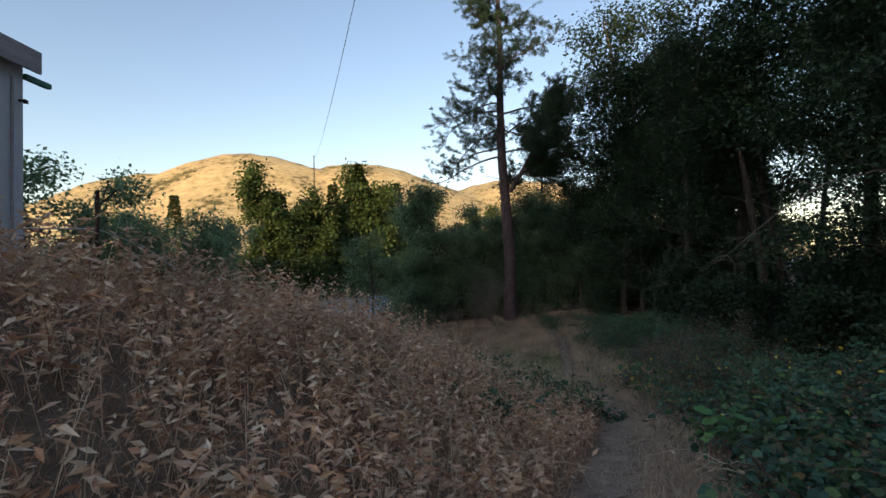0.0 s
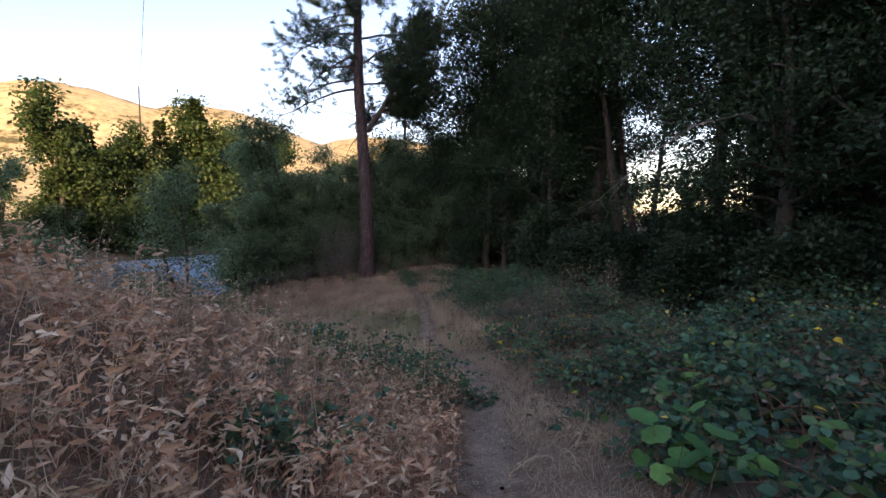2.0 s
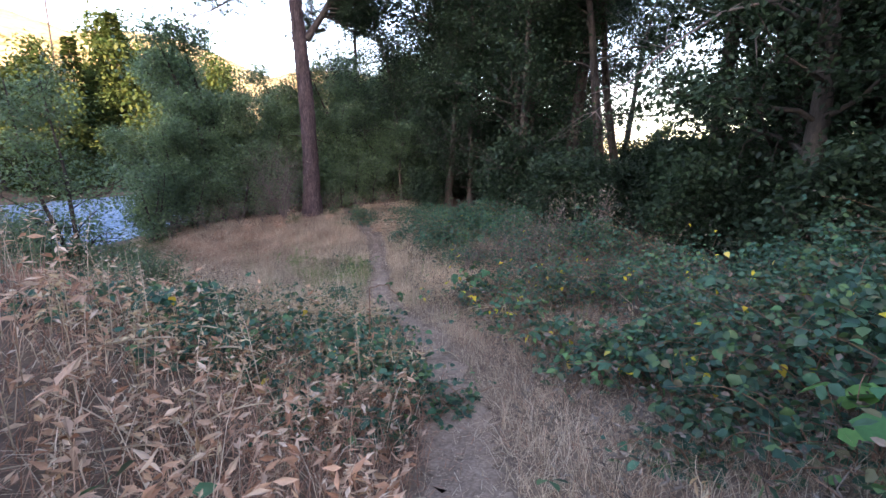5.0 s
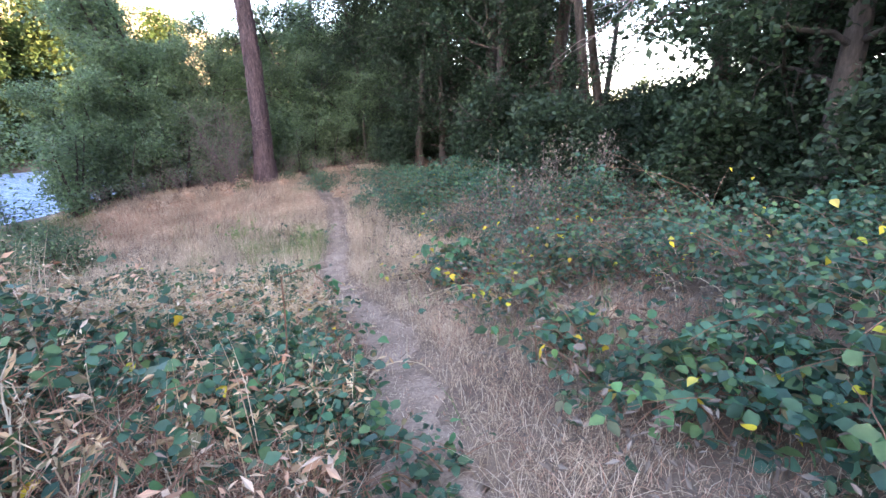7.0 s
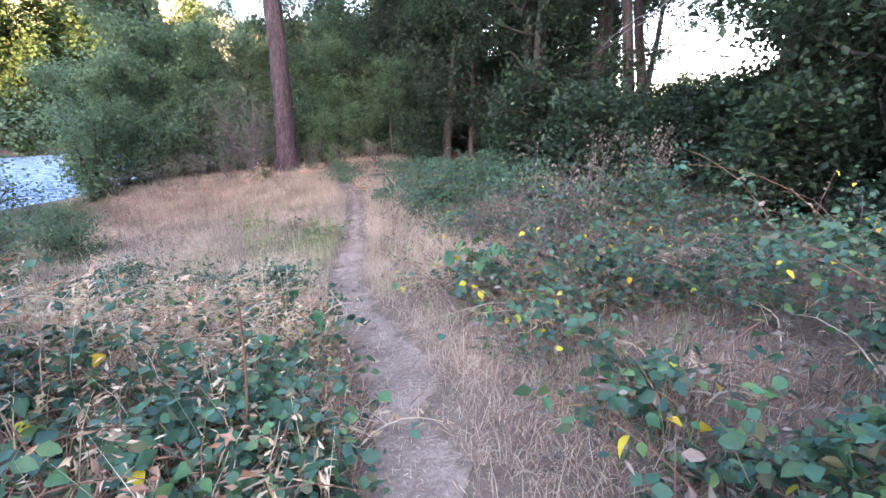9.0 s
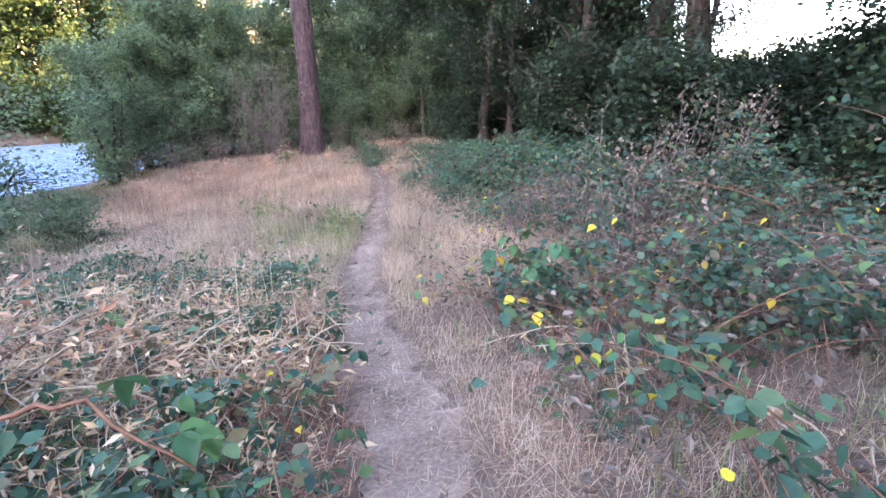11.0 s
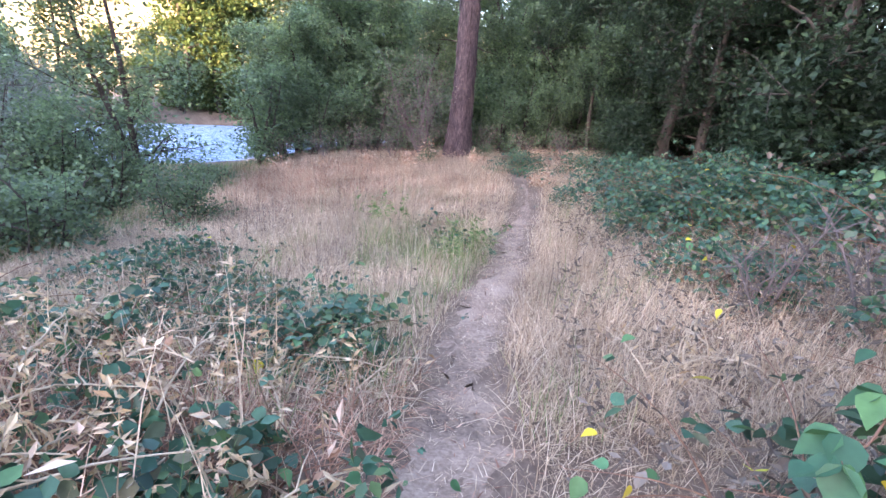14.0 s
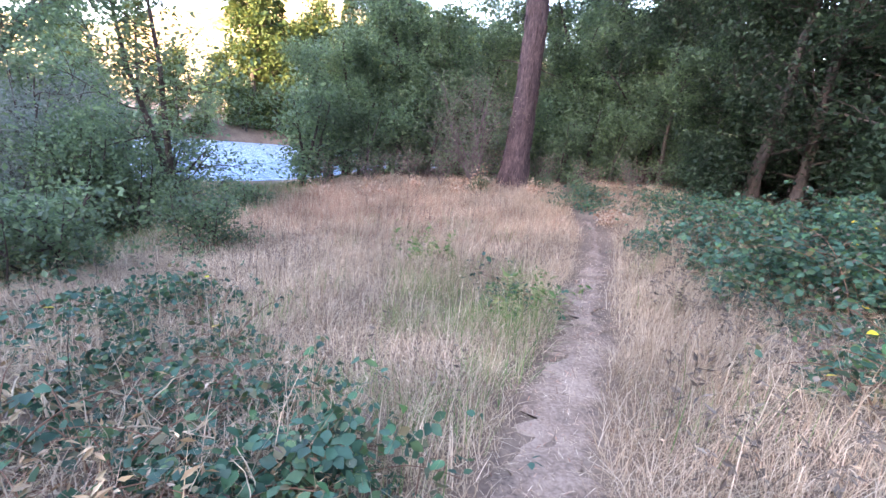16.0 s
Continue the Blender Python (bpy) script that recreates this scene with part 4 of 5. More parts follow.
def vine_plant(x, y, n, r, h):
    """A low plant with broad lobed leaves held up on stalks."""
    z = float(ground(x, y))
    t = thing("broad_leaved_vine", "bright green vine with broad lobed leaves beside the path", "vine", x, y, z, "broad-leaved vines beside the path")
    for i in range(n):
        a, q = rng.uniform(0, 6.28), r * math.sqrt(rng.uniform(0, 1))
        foot = Vector((0.4 * q * math.cos(a), 0.4 * q * math.sin(a), 0))
        foot.z = float(ground(x + foot.x, y + foot.y)) - z - 0.03
        top = Vector((q * math.cos(a), q * math.sin(a), 0))
        top.z = float(ground(x + top.x, y + top.y)) - z + h * rng.uniform(0.5, 1.0)
        stalk = part("stalk", Geo().tube([foot, foot.lerp(top, 0.5) + Vector((0, 0, 0.06)), top], [0.004, 0.003, 0.002], 4).mesh("stalk", M_CANE), t)
        ob = part("leaf", BROAD_LEAF, stalk)
        k = rng.uniform(0.6, 1.25)
        ob.matrix_basis = pose(top.x, top.y, top.z, rng.uniform(-45, 15), rng.uniform(-25, 25), rng.uniform(0, 360)) @ Matrix.Diagonal((k, k, k, 1))


for row in ((3.12, 4.95, 12, 0.28, 0.5), (3.55, 5.25, 10, 0.3, 0.5), (3.6, 4.5, 12, 0.4, 0.45), (4.6, 6.4, 10, 0.35, 0.55)):
    vine_plant(*row)


def bramble_arm(label, line, leaves, scale):
    """One long arching cane with large leaves in threes."""
    x, y = line[0][:2]
    z = float(ground(x, y))
    t = thing("bramble_cane", label, "bramble", x, y, z, "single canes reaching towards the path")
    pts = [Vector((px - x, py - y, pz - z)) for px, py, pz in line]
    pts[0].z = -0.03
    fine = []
    for i in range(len(pts) - 1):
        fine += [pts[i].lerp(pts[i + 1], k / 4) + Vector(rng.normal(size=3)) * 0.008 for k in range(4)]
    fine.append(pts[-1])
    cane = part("cane", Geo().tube(fine, tapered(0.007, 0.003, len(fine)), 5).mesh("cane", M_CANE), t)
    for i in range(leaves):
        p = fine[len(fine) - 1 - int(i * 0.55 * len(fine) / leaves)]
        az = rng.uniform(0, 360)
        side = Vector((math.cos(radians(az)), math.sin(radians(az)), rng.uniform(-0.3, 0.5))) * 0.06
        part("stalk", Geo().tube([p, p + side * 0.6, p + side], [0.002, 0.0016, 0.0012], 4).mesh("stalk", M_CANE), cane)
        for k in (-75, 0, 75):
            ob = part("leaf", ROUND_LEAF, cane)
            q = scale * rng.uniform(0.8, 1.2) * (1.15 if k == 0 else 0.9)
            ob.matrix_basis = pose(p.x + side.x, p.y + side.y, p.z + side.z, rng.uniform(-75, -25), rng.uniform(-20, 20), az - 90 + k) @ Matrix.Diagonal((q, q, q, 1))


bramble_arm("long bramble cane with large green leaves over the path's edge", [(5.85, 12.8, -1.5), (5.75, 12.7, -1.15), (5.5, 12.55, -1.1), (5.2, 12.4, -1.2), (4.98, 12.32, -1.3)], 6, 1.45)
bramble_arm("leaning bramble cane with large green leaves at the verge", [(5.7, 11.9, -1.5), (5.55, 11.9, -1.15), (5.35, 11.95, -1.1), (5.15, 12.0, -1.3)], 6, 1.3)
bramble_arm("thin bramble shoot with round leaves above the mound", [(2.9, 9.95, -0.9), (3.0, 9.95, -0.62), (3.15, 9.93, -0.6), (3.3, 9.92, -0.78)], 3, 0.85)


# ---- grass ----
def keep_off(x, y, gap):
    return np.abs(path_off(x, y)) > gap


def field(n, x0, x1, y0, y1, test):
    x, y = rng.uniform(x0, x1, n), rng.uniform(y0, y1, n)
    k = test(x, y)
    return x[k], y[k]


def blades(name, label, x, y, height, wide, lean, mat, kind="stuff", curl=1.0, sunk=0.0):
    n = len(x)
    z = ground(x, y) - 0.01 + sunk
    az = 4 * waves(x, y, 1.1, 51) + rng.normal(size=n) * 2.0
    ln = lean * np.abs(rng.normal(size=n)) * (1 + 0.7 * waves(x, y, 2.0, 52))
    fw = np.stack([ln * np.cos(az), ln * np.sin(az), np.ones(n)], 1)
    up = np.stack([np.cos(az), np.sin(az), -0.2 * np.ones(n)], 1)
    hh = height * rng.uniform(0.3, 1.3, n) * (1 + 0.35 * waves(x, y, 2.6, 53))
    v, f = scatter(*T_BLADE, np.stack([x, y, z], 1), frames_from(fw, up), np.stack([wide * rng.uniform(0.6, 1.4, n), hh, hh * curl], 1))
    tagged(new(name, mesh_from(name, v, f, (mat,))), label, "grass", kind=kind)


def clumped(x, y, s, seed, cut):
    return waves(x, y, s, seed) + rng.normal(size=len(x)) * 0.35 > cut


# the meadow of tall dry grass
mead = lambda x, y: (np.abs(path_off(x, y)) > 0.21 + 0.12 * np.abs(rng.normal(size=len(x)))) & (river_s(x, y) < 0.8) & (x > -1.6 - 0.1 * (y - 14)) & (path_off(x, y) < 3.2) & clumped(x, y, 1.5, 31, -0.55)
x, y = field(200000, -4, 9, 13.2, 28, mead)
blades("meadow_grass", "tall pale dry grass covering the meadow", x, y, 0.25 + 0.13 * waves(x, y, 0.9, 5), 0.0042, 1.05, L_DRY, curl=1.6)
x, y = field(30000, -4, 8, 19, 28, lambda x, y: keep_off(x, y, 0.3) & (river_s(x, y) < 0.8) & (x > -2.4) & (rng.uniform(0, 1, len(x)) < smooth((y - 18.5) / 5)) & clumped(x, y, 0.8, 33, -0.1) & (path_off(x, y) < 3))
blades("russet_grass", "reddish dry grass patches near the pine", x, y, 0.33, 0.005, 0.9, L_RUSSET, curl=1.6)
x, y = field(90000, -3, 9, 13, 28, lambda x, y: (np.abs(path_off(x, y)) > 0.3) & (river_s(x, y) < 0.8) & (x > -2) & (path_off(x, y) < 4))
blades("meadow_thatch", "flattened pale straw between the standing grass", x, y, 0.2, 0.005, 2.6, L_DRY, curl=0.3)
x, y = field(1500, -1.5, 8, 14, 27, lambda x, y: keep_off(x, y, 0.3) & (path_off(x, y) < 3))
blades("seed_stalks", "taller straw-coloured seed stalks above the grass", x, y, 0.5, 0.005, 0.8, L_DRY)
x, y = field(60000, -4, 4.5, 19, 27.5, lambda x, y: keep_off(x, y, 0.4) & (river_s(x, y) < 0.8) & (x > -2.4) & clumped(x, y, 0.7, 36, 0.0) & (rng.uniform(0, 1, len(x)) < 0.75 * smooth((y - 18.5) / 6)))
blades("russet_edge_grass", "reddish grass at the meadow's far edge", x, y, 0.3, 0.005, 1.0, L_RUSSET, curl=1.6)
x, y = field(110000, -16, 10, -14, 16, lambda x, y: ((path_off(x, y) < -6) | ((y < -2.5) & keep_off(x, y, 0.3))) & ~((x < -5.4) & (x > -10.8) & (y > -1.5) & (y < 6.2)))
blades("slope_grass", "dry grass on the slope around the shed", x, y, 0.3, 0.008, 0.8, L_DRY, curl=1.6)
# grass along the path's right side and between the brambles
x, y = field(170000, 0, 8, -3, 14, lambda x, y: (path_off(x, y) > 0.21 + 0.12 * np.abs(rng.normal(size=len(x)))) & (path_off(x, y) < 2.8 - 1.5 * smooth((7.5 - y) / 3)) & clumped(x, y, 1.8, 35, -0.5))
blades("verge_grass", "wispy dry grass along the path's edge", x, y, 0.22 + 0.09 * waves(x, y, 1.2, 6), 0.003, 1.3, L_DRY, curl=1.6)
x, y = field(70000, 1, 8, 3, 15, lambda x, y: (path_off(x, y) > 0.3 + 0.15 * np.abs(rng.normal(size=len(x)))) & (path_off(x, y) < 2.8 - 1.5 * smooth((7.5 - y) / 3)) & clumped(x, y, 1.1, 44, 0.0))
blades("verge_russet", "reddish dead grass matted under the verge", x, y, 0.2, 0.0035, 1.6, L_RUSSET, curl=1.4)
# matted dry grass on the bank and under the weeds
x, y = field(150000, -7, 4, -3, 14, lambda x, y: (path_off(x, y) < -0.21 - 0.12 * np.abs(rng.normal(size=len(x)))) & (path_off(x, y) > -6.5))
blades("bank_grass", "matted reddish dry grass on the bank", x, y, 0.24 + 0.1 * waves(x, y, 0.9, 7), 0.006, 1.3, L_RUSSET, curl=1.6)
x, y = field(60000, -7, 4, -3, 14, lambda x, y: (path_off(x, y) < -0.26) & (path_off(x, y) > -6.5) & clumped(x, y, 1.2, 8, 0.0))
blades("bank_straw", "pale straw on the bank", x, y, 0.3, 0.005, 1.3, L_DRY, curl=1.6)
# dry litter trodden flat on the path
x, y = field(150000, -1, 7, -3, 23, lambda x, y: np.abs(path_off(x, y)) < np.abs(rng.normal(size=len(x))) * 0.42)
blades("path_litter", "trodden straw lying on the path", x, y, 0.075, 0.0035, 7.0, L_DRY, curl=0.2, sunk=0.02)
x, y = field(26000, -1, 7, -3, 23, lambda x, y: np.abs(path_off(x, y)) < np.abs(rng.normal(size=len(x))) * 0.35)
blades("path_bits", "short brown stalks and bits scattered on the path", x, y, 0.06, 0.007, 6.0, L_RUSSET, curl=0.2, sunk=0.02)
# green grass on the low bank by the river
x, y = field(60000, -12, 0, 13, 27, lambda x, y: (x < -1.2) & (river_s(x, y) < 1.5))
blades("low_bank_grass", "bright green grass on the low river bank", x, y, 0.22, 0.009, 0.5, L_GREENGRASS)
# taller upright clumps beside the path, some still green at the foot
def tufts(name, label, spots, per, spread, height, wide, mat, lean=0.45):
    c = np.array(spots)
    x = np.repeat(c[:, 0], per) + rng.normal(size=len(c) * per) * spread
    y = np.repeat(c[:, 1], per) + rng.normal(size=len(c) * per) * spread
    k = keep_off(x, y, 0.24)
    blades(name, label, x[k], y[k], height, wide, lean, mat, curl=1.2)


def spots_in(n, x0, x1, y0, y1, off):
    x, y = field(n, x0, x1, y0, y1, lambda x, y: keep_off(x, y, off) & (path_off(x, y) < 2.6))
    return np.stack([x, y], 1)


tufts("tall_grass", "tall upright pale grass clumps in the meadow", spots_in(130, 1.2, 6.6, 13.8, 21, 0.35), 50, 0.13, 0.4, 0.0045, L_DRY, 0.9)
tufts("tall_path_grass", "tall yellow-green grass clump beside the path", spots_in(50, 2.9, 4.6, 14.8, 18.6, 0.3), 45, 0.11, 0.38, 0.005, L_GREENGRASS, 0.7)
tufts("tall_verge_grass", "tall pale grass leaning over the path's edge", spots_in(60, 4.4, 7.0, 11.5, 17, 0.35), 45, 0.13, 0.34, 0.0036, L_DRY, 1.1)
# a few green tufts in the dry meadow
cx_, cy_ = rng.uniform(1.5, 6, 60), rng.uniform(9, 22, 60)
cx_[:14], cy_[:14] = rng.uniform(3.0, 4.4, 14), rng.uniform(15.2, 19, 14)
x = np.repeat(cx_, 40) + rng.normal(size=2400) * 0.16
y = np.repeat(cy_, 40) + rng.normal(size=2400) * 0.12
k = keep_off(x, y, 0.3)
blades("green_tufts", "green grass tufts in the dry meadow", x[k], y[k], 0.38, 0.005, 0.7, L_GREENGRASS)
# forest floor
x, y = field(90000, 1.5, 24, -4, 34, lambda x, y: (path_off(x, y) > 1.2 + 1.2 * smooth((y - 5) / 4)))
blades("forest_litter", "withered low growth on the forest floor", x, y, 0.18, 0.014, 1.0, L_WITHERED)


def weeds(name, label, x, y, height, mat_leaf, per=9, leaf=0.06, template=T_LANCE, lean=0.25):
    """Dry stalks, each with narrow leaves along it."""
    n = len(x)
    z = ground(x, y)
    az = rng.uniform(0, 6.28, n)
    ln = lean * np.abs(rng.normal(size=n))
    d = np.stack([ln * np.cos(az), ln * np.sin(az), np.ones(n)], 1)
    d /= np.linalg.norm(d, axis=1, keepdims=True)
    hh = height * rng.uniform(0.5, 1.2, n)
    up = np.stack([np.cos(az), np.sin(az), -0.2 * np.ones(n)], 1)
    base = np.stack([x, y, z], 1)
    v, f = scatter(*T_BLADE, base, frames_from(d, up), np.stack([np.full(n, 0.007), hh, hh * 0.4], 1))
    u = rng.uniform(0.25, 1.0, (n, per))
    p = base[:, None] + d[:, None] * (hh[:, None] * u)[..., None]
    p = p.reshape(-1, 3)
    m = len(p)
    a = rng.uniform(0, 6.28, m)
    fw = np.stack([np.cos(a), np.sin(a), rng.uniform(-0.6, 0.9, m)], 1)
    s = leaf * rng.uniform(0.5, 1.5, m)
    v2, f2 = scatter(*template, p, frames_from(fw, unit(m) * 0.8 + np.array((0, 0, 0.7))), np.stack([s * 1.3, s, s], 1))
    tagged(new(name, mesh_from(name, np.concatenate([v, v2]), np.concatenate([f, f2 + len(v)]), (mat_leaf,))), label, "weeds", kind="stuff")


x, y = field(10500, -7, 4, -2.5, 13, lambda x, y: (path_off(x, y) < -0.35) & (path_off(x, y) > -6.5) & (rng.uniform(0, 1, len(x)) > smooth((y - 6.0) / 3.5) * 0.93))
weeds("bank_weeds", "tall reddish-brown dry weeds crowding the bank", x, y, 0.45 + 0.2 * smooth((-path_off(x, y) - 0.3) / 2.0) , L_RUSTLEAF, 14, 0.074, T_LANCE, 0.65)
x, y = field(1500, -5, 4, -1, 13, lambda x, y: (path_off(x, y) < -0.5) & (path_off(x, y) > -5))
weeds("bank_stalks", "taller pale dry stalks standing above the weeds", x, y, 0.85, L_DRY, 14, 0.03, T_LANCE, 0.3)
x, y = field(650, 0.3, 4, 8.5, 14.0, lambda x, y: (path_off(x, y) < -0.35) & (path_off(x, y) > -3))
weeds("pale_weeds", "pale dry weeds with large papery leaves among brambles", x, y, 0.5, L_DRYLEAF, 9, 0.05, T_LANCE, 0.8)
x, y = field(2200, 2, 8, 6, 20, lambda x, y: (path_off(x, y) > 0.6) & (path_off(x, y) < 3.2))
weeds("verge_weeds", "dry weeds along the path", x, y, 0.4, L_WITHERED, 9, 0.055, T_LANCE, 0.6)
x, y = field(260, -1, 8, 14, 26, lambda x, y: keep_off(x, y, 0.5) & (path_off(x, y) < 3) & (x > -1.5))
weeds("meadow_stalks", "single tall stalks standing in the meadow", x, y, 0.65, L_WITHERED, 16, 0.03, T_LANCE, 0.12)

x, y = rng.normal(size=34) * 0.22, rng.normal(size=34) * 0.2
x, y = x + np.repeat((2.95, 4.28), 17), y + np.repeat((19.1, 17.0), 17)
weeds("green_weeds", "fresh green weeds growing through the dry grass", x, y, 0.5, L_GREENGRASS, 16, 0.08, T_LANCE, 0.3)
x, y = field(900, 0.8, 6.6, 13.5, 24, lambda x, y: keep_off(x, y, 0.35) & (path_off(x, y) < 2.4))
weeds("seed_heads", "straw-coloured grass stalks with fine seed heads", x, y, 0.55, L_DRY, 9, 0.026, T_LANCE, 0.35)


# ---- the shed, fence and cable ----
def shed():
    t = thing("shed", "grey painted shed with a weathered eave above the bank", "shed", -5.6, 6.1, 0.6)
    T = 0.12
    g = Geo().box((-T, -7.5, 0), (0, 0, 3.95))
    wall = part("wall", g.mesh("wall", M_PLASTER, False), t, "stained grey painted wall")
    g = Geo().box((-5, -T, 0), (-T - 0.002, 0, 3.95))
    part("wall", g.mesh("wall", M_PLASTER, False), t)
    g = Geo().box((-5, -7.5, 0), (-T - 0.002, -7.5 + T, 3.95))
    part("wall", g.mesh("wall", M_PLASTER, False), t)
    g = Geo().box((-5 - T, -7.5, 0), (-5.002, 0, 3.95))
    part("wall", g.mesh("wall", M_PLASTER, False), t)
    g = Geo().box((-5.3, -7.8, 3.97), (0.12, 0.1, 4.07))
    roof = part("roof", g.mesh("roof", M_ROOF, False), t)
    g = Geo().box((0.122, -7.8, 3.82), (0.16, 0.12, 4.12))
    part("fascia", g.mesh("fascia", M_FASCIA, False), roof, "weathered grey-brown eave board")
    g = Geo().box((-0.02, 0.002, 3.72), (0.05, 0.42, 3.79))
    part("bracket", g.mesh("bracket", M_GREEN_PAINT, False), wall, "green painted beam end")
    g = Geo().tube([(0.002, -0.06, 3.4), (0.09, -0.06, 3.4)], [0.02, 0.02], 8).tube([(0.09, -0.06, 3.4), (0.09, -0.06, 3.36)], [0.03, 0.03], 8)
    part("insulator", g.mesh("insulator", M_RUST), wall)
    g = Geo().tube([(0.02, -0.18, 3.7), (0.025, -0.2, 2.2), (0.02, -0.19, 0.1)], [0.018] * 3, 7)
    part("conduit", g.mesh("conduit", M_FASCIA), wall)


shed()


def fence():
    x, y = -6.4, 8.6
    z = float(ground(x, y))
    t = thing("fence", "rusty steel fence post with a rail and slack wire", "fence", x, y, z)
    top = 3.15 - z
    g = Geo().tube([(0, 0, -0.2), (0, 0, top)], [0.04, 0.04], 8)
    part("post", g.mesh("post", M_RUST), t, "dark rusty steel post")
    g = Geo().tube([(-1.3, -0.6, 2.42 - z), (0, 0, 2.42 - z)], [0.016, 0.016], 6)
    part("rail", g.mesh("rail", M_GALV), t, "pale galvanised rail")
    g = Geo().tube([(0, 0, 2.42 - z), (0.3, 0.1, 2.28 - z), (0.75, 0.25, 2.06 - z), (1.3, 0.4, 1.6 - z)], [0.008] * 4, 5)
    part("wire", g.mesh("wire", M_GALV), t)
    g = Geo().tube([(0.0, 0, 2.85 - z), (0.35, 0.1, 3.2 - z)], [0.015, 0.012], 5)
    part("brace", g.mesh("brace", M_RUST), t)
    g = Geo().tube([(-1.3, -0.6, -0.2), (-1.3, -0.6, 2.5 - z)], [0.035, 0.035], 8)
    part("post", g.mesh("post", M_RUST), t)


fence()

# overhead cable, slung from a pole behind the walker to one far off
ca = Geo()
P0, P1 = Vector((-2.6, 18.0, 17.6)), Vector((-27.0, 104.0, 24.0))
P0 = P0 + (P0 - P1) * 0.6
pts = []
for i in range(40):
    k = i / 39
    p = P0.lerp(P1, k)
    pts.append(p - Vector((0, 0, 4 * 4.0 * k * (1 - k))))
ca.tube(pts, [0.018] * 40, 6)
cable = tagged(new("cable", ca.mesh("cable", M_CABLE)), "thin black overhead cable crossing the sky", "cable")
pole = thing("utility_pole", "far wooden utility pole carrying the cable", "pole", P1.x, P1.y, float(ground(P1.x, P1.y)))
part("post", Geo().tube([(0, 0, -0.5), (0, 0, P1.z + 3)], [0.16, 0.11], 10).mesh("post", M_BARK), pole)
pole = thing("utility_pole", "wooden utility pole carrying the cable", "pole", P0.x, P0.y, float(ground(P0.x, P0.y)))
part("post", Geo().tube([(0, 0, -0.5), (0, 0, P0.z - pole.location.z + 0.3)], [0.17, 0.12], 10).mesh("post", M_BARK), pole)


def dry_canes(x, y, n, r, h):
    """Pale dead canes arching over one another, with papery leaves at the joints."""
    z = float(ground(x, y))
    t = thing("dead_cane_plant", "pale dead arching canes with papery leaves beside the path", "weed", x, y, z, "dead cane plants beside the path")
    seats = []
    for i in range(n):
        a, q, b = rng.uniform(0, 6.28), r * math.sqrt(rng.uniform(0, 1)), rng.uniform(0, 6.28)
        p = Vector((q * math.cos(a), q * math.sin(a), 0))
        p.z = float(ground(x + p.x, y + p.y)) - z - 0.03
        d, pts = Vector((0.5 * math.cos(b), 0.5 * math.sin(b), 1)).normalized(), [p]
        ln = h * rng.uniform(0.9, 1.8)
        for k in range(7):
            d = (d + Vector((0.2 * math.cos(b), 0.2 * math.sin(b), -0.2)) + Vector(rng.normal(size=3)) * 0.12).normalized()
            p = p + d * ln / 7
            low = float(ground(x + p.x, y + p.y)) - z + 0.04
            if p.z < low:
                p = Vector((p.x, p.y, low))
            pts.append(p)
        cg = Geo().tube(pts, tapered(0.0075, 0.003, 8), 5)
        for q2 in (3, 5, 6):
            tw = wander(pts[q2], Vector(rng.normal(size=3)) + Vector((0, 0, 0.6)), 0.22, 3, 0.3)
            cg.tube(tw, tapered(0.0035, 0.0015, 4), 4)
        part("cane", cg.mesh("cane", M_DRYCANE), t)
        seats += [tuple(q2) for q2 in pts[2:]]
    tagged(part("foliage", leaf_mesh("foliage", L_DRYLEAF, seats, 0.05, n * 11, 0.075, T_LANCE, droop=0.0), t, "pale papery dry leaves"), kind="stuff")


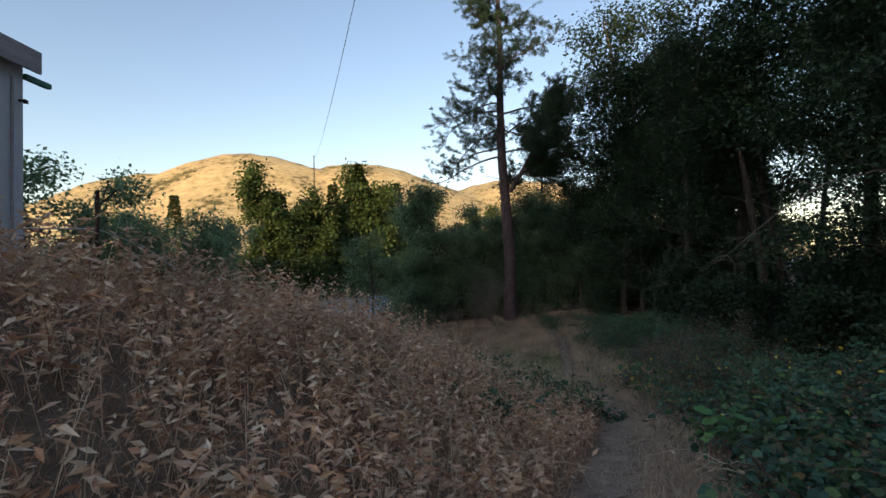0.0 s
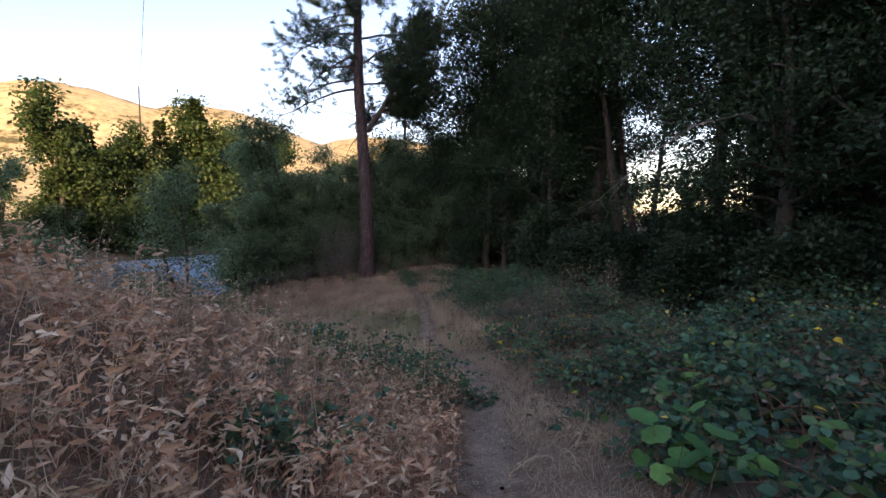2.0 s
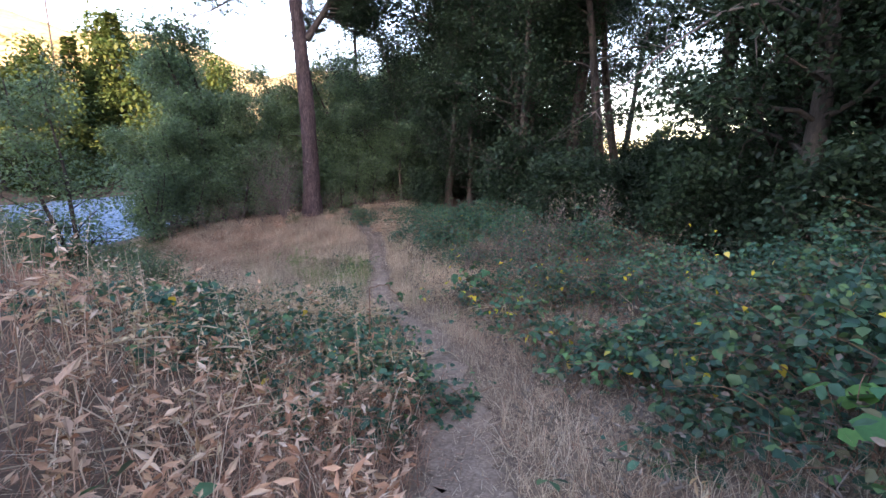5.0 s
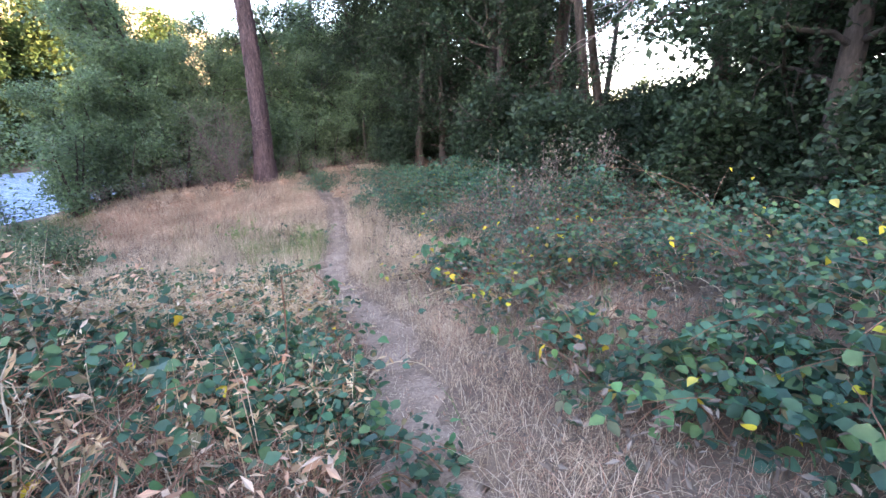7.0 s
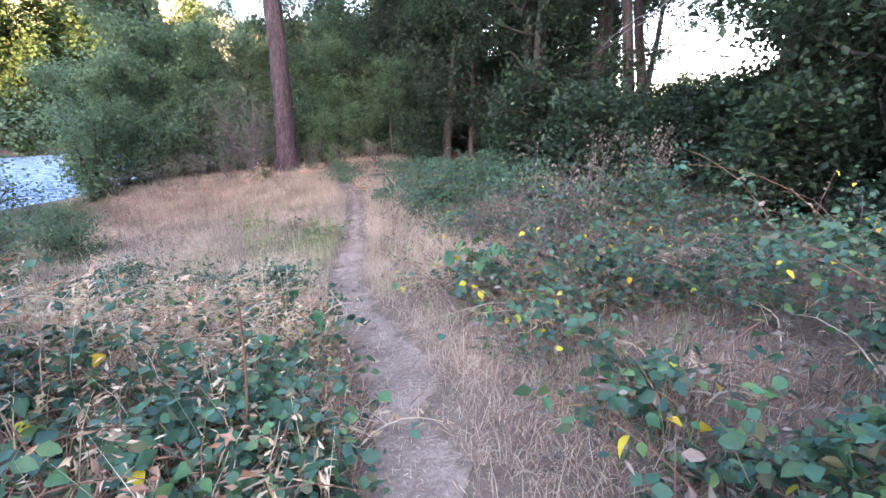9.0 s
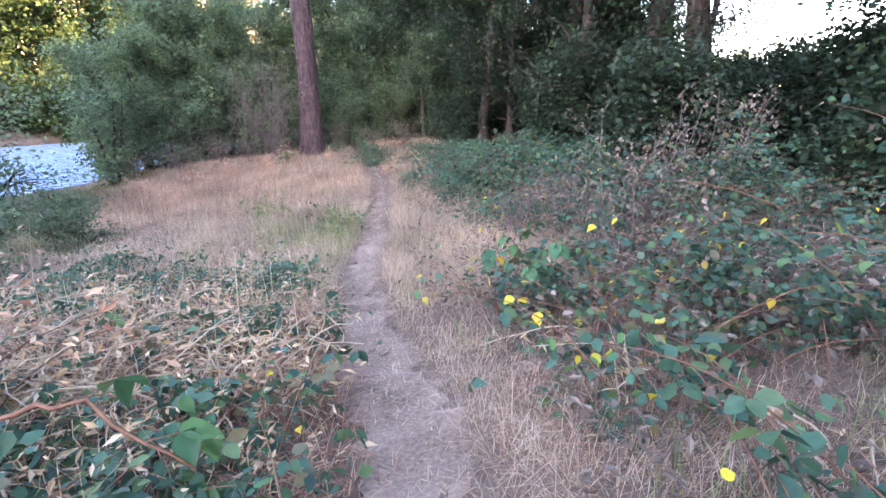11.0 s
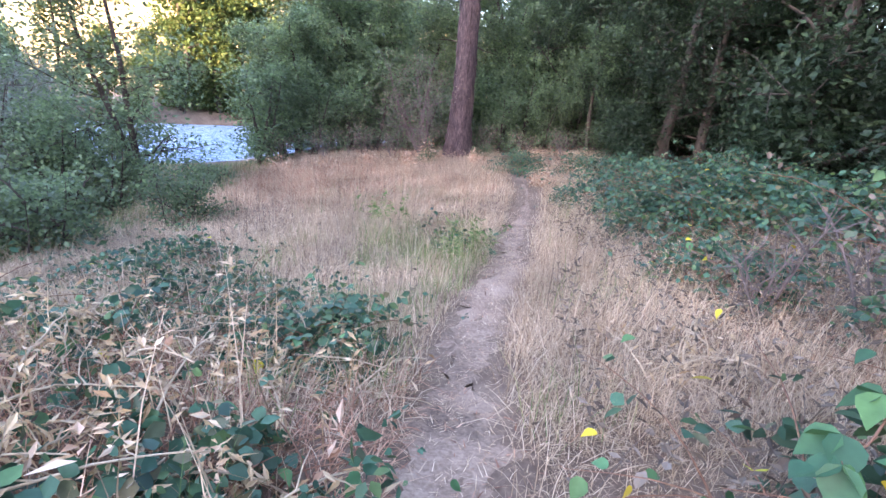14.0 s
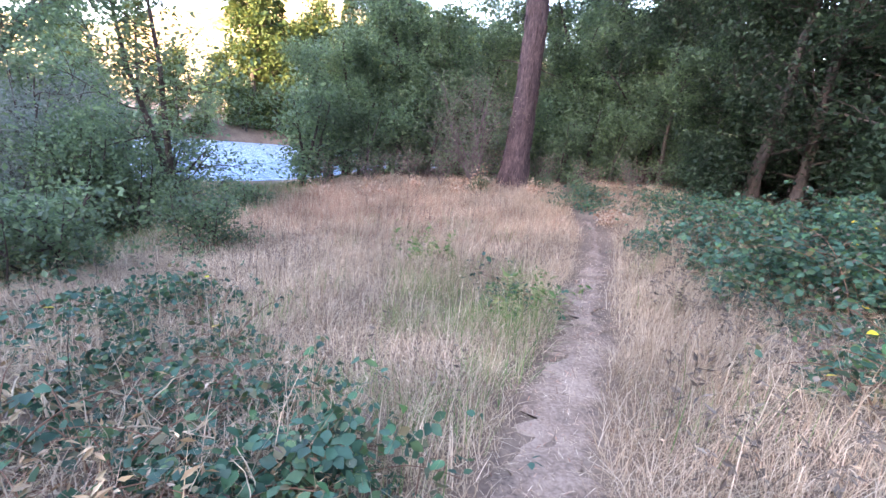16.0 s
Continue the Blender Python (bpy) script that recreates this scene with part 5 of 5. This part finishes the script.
for row in ((1.7, 14.5, 12, 0.6, 0.45), (1.0, 15.0, 10, 0.6, 0.45), (2.2, 13.9, 10, 0.5, 0.45), (5.9, 11.2, 10, 0.6, 0.6), (6.4, 12.0, 10, 0.7, 0.6), (5.4, 9.9, 8, 0.4, 0.4), (6.8, 9.2, 10, 0.8, 0.6), (7.4, 11.6, 12, 0.8, 0.7), (2.9, 12.2, 26, 0.6, 0.55), (2.1, 11.9, 24, 0.6, 0.55), (2.6, 11.3, 18, 0.6, 0.5), (3.3, 11.8, 12, 0.3, 0.45), (3.2, 13.2, 12, 0.45, 0.45), (2.0, 13.0, 12, 0.6, 0.5), (1.4, 12.0, 10, 0.6, 0.5), (2.6, 9.3, 8, 0.5, 0.5), (3.2, 10.2, 8, 0.35, 0.4), (1.4, 8.4, 10, 0.7, 0.6), (0.7, 5.0, 8, 0.6, 0.6), (2.75, 3.9, 5, 0.25, 0.5), (3.3, 6.3, 6, 0.35, 0.4), (6.3, 15.2, 8, 0.5, 0.5), (5.6, 14.0, 8, 0.5, 0.4)):
    dry_canes(*row)
for i in range(14):
    x, y = rng.uniform(-1.5, 3.2), rng.uniform(3.0, 13.6)
    if path_off(x, y) < -0.6:
        dry_canes(x, y, 7, 0.5, 0.5)


def russet_bush(x, y, h, n):
    """A knee-high bush gone red."""
    t = thing("russet_bush", "small reddish-brown withered bush at the pine's foot", "bush", x, y, float(ground(x, y)), "russet bushes near the pine")
    tips = []
    for i in range(7):
        a = rng.uniform(0, 6.28)
        st = wander((0, 0, -0.04), (0.6 * math.cos(a), 0.6 * math.sin(a), 1), h * rng.uniform(0.6, 1.0), 5, 0.15)
        part("stem", Geo().tube(st, tapered(0.007, 0.002, 6), 4).mesh("stem", M_CANE), t)
        tips += [tuple(p) for p in st[2:]]
    tagged(part("foliage", leaf_mesh("foliage", L_RUSTLEAF, tips, 0.12, n, 0.06, T_LEAF), t), kind="stuff")


for x, y, h in ((3.3, 25.9, 0.7), (2.7, 25.4, 0.5), (6.2, 22.6, 0.45), (0.6, 24.6, 0.5), (-0.8, 24.4, 0.5), (1.6, 25.4, 0.45), (4.9, 25.6, 0.4)):
    russet_bush(x, y, h, 300)
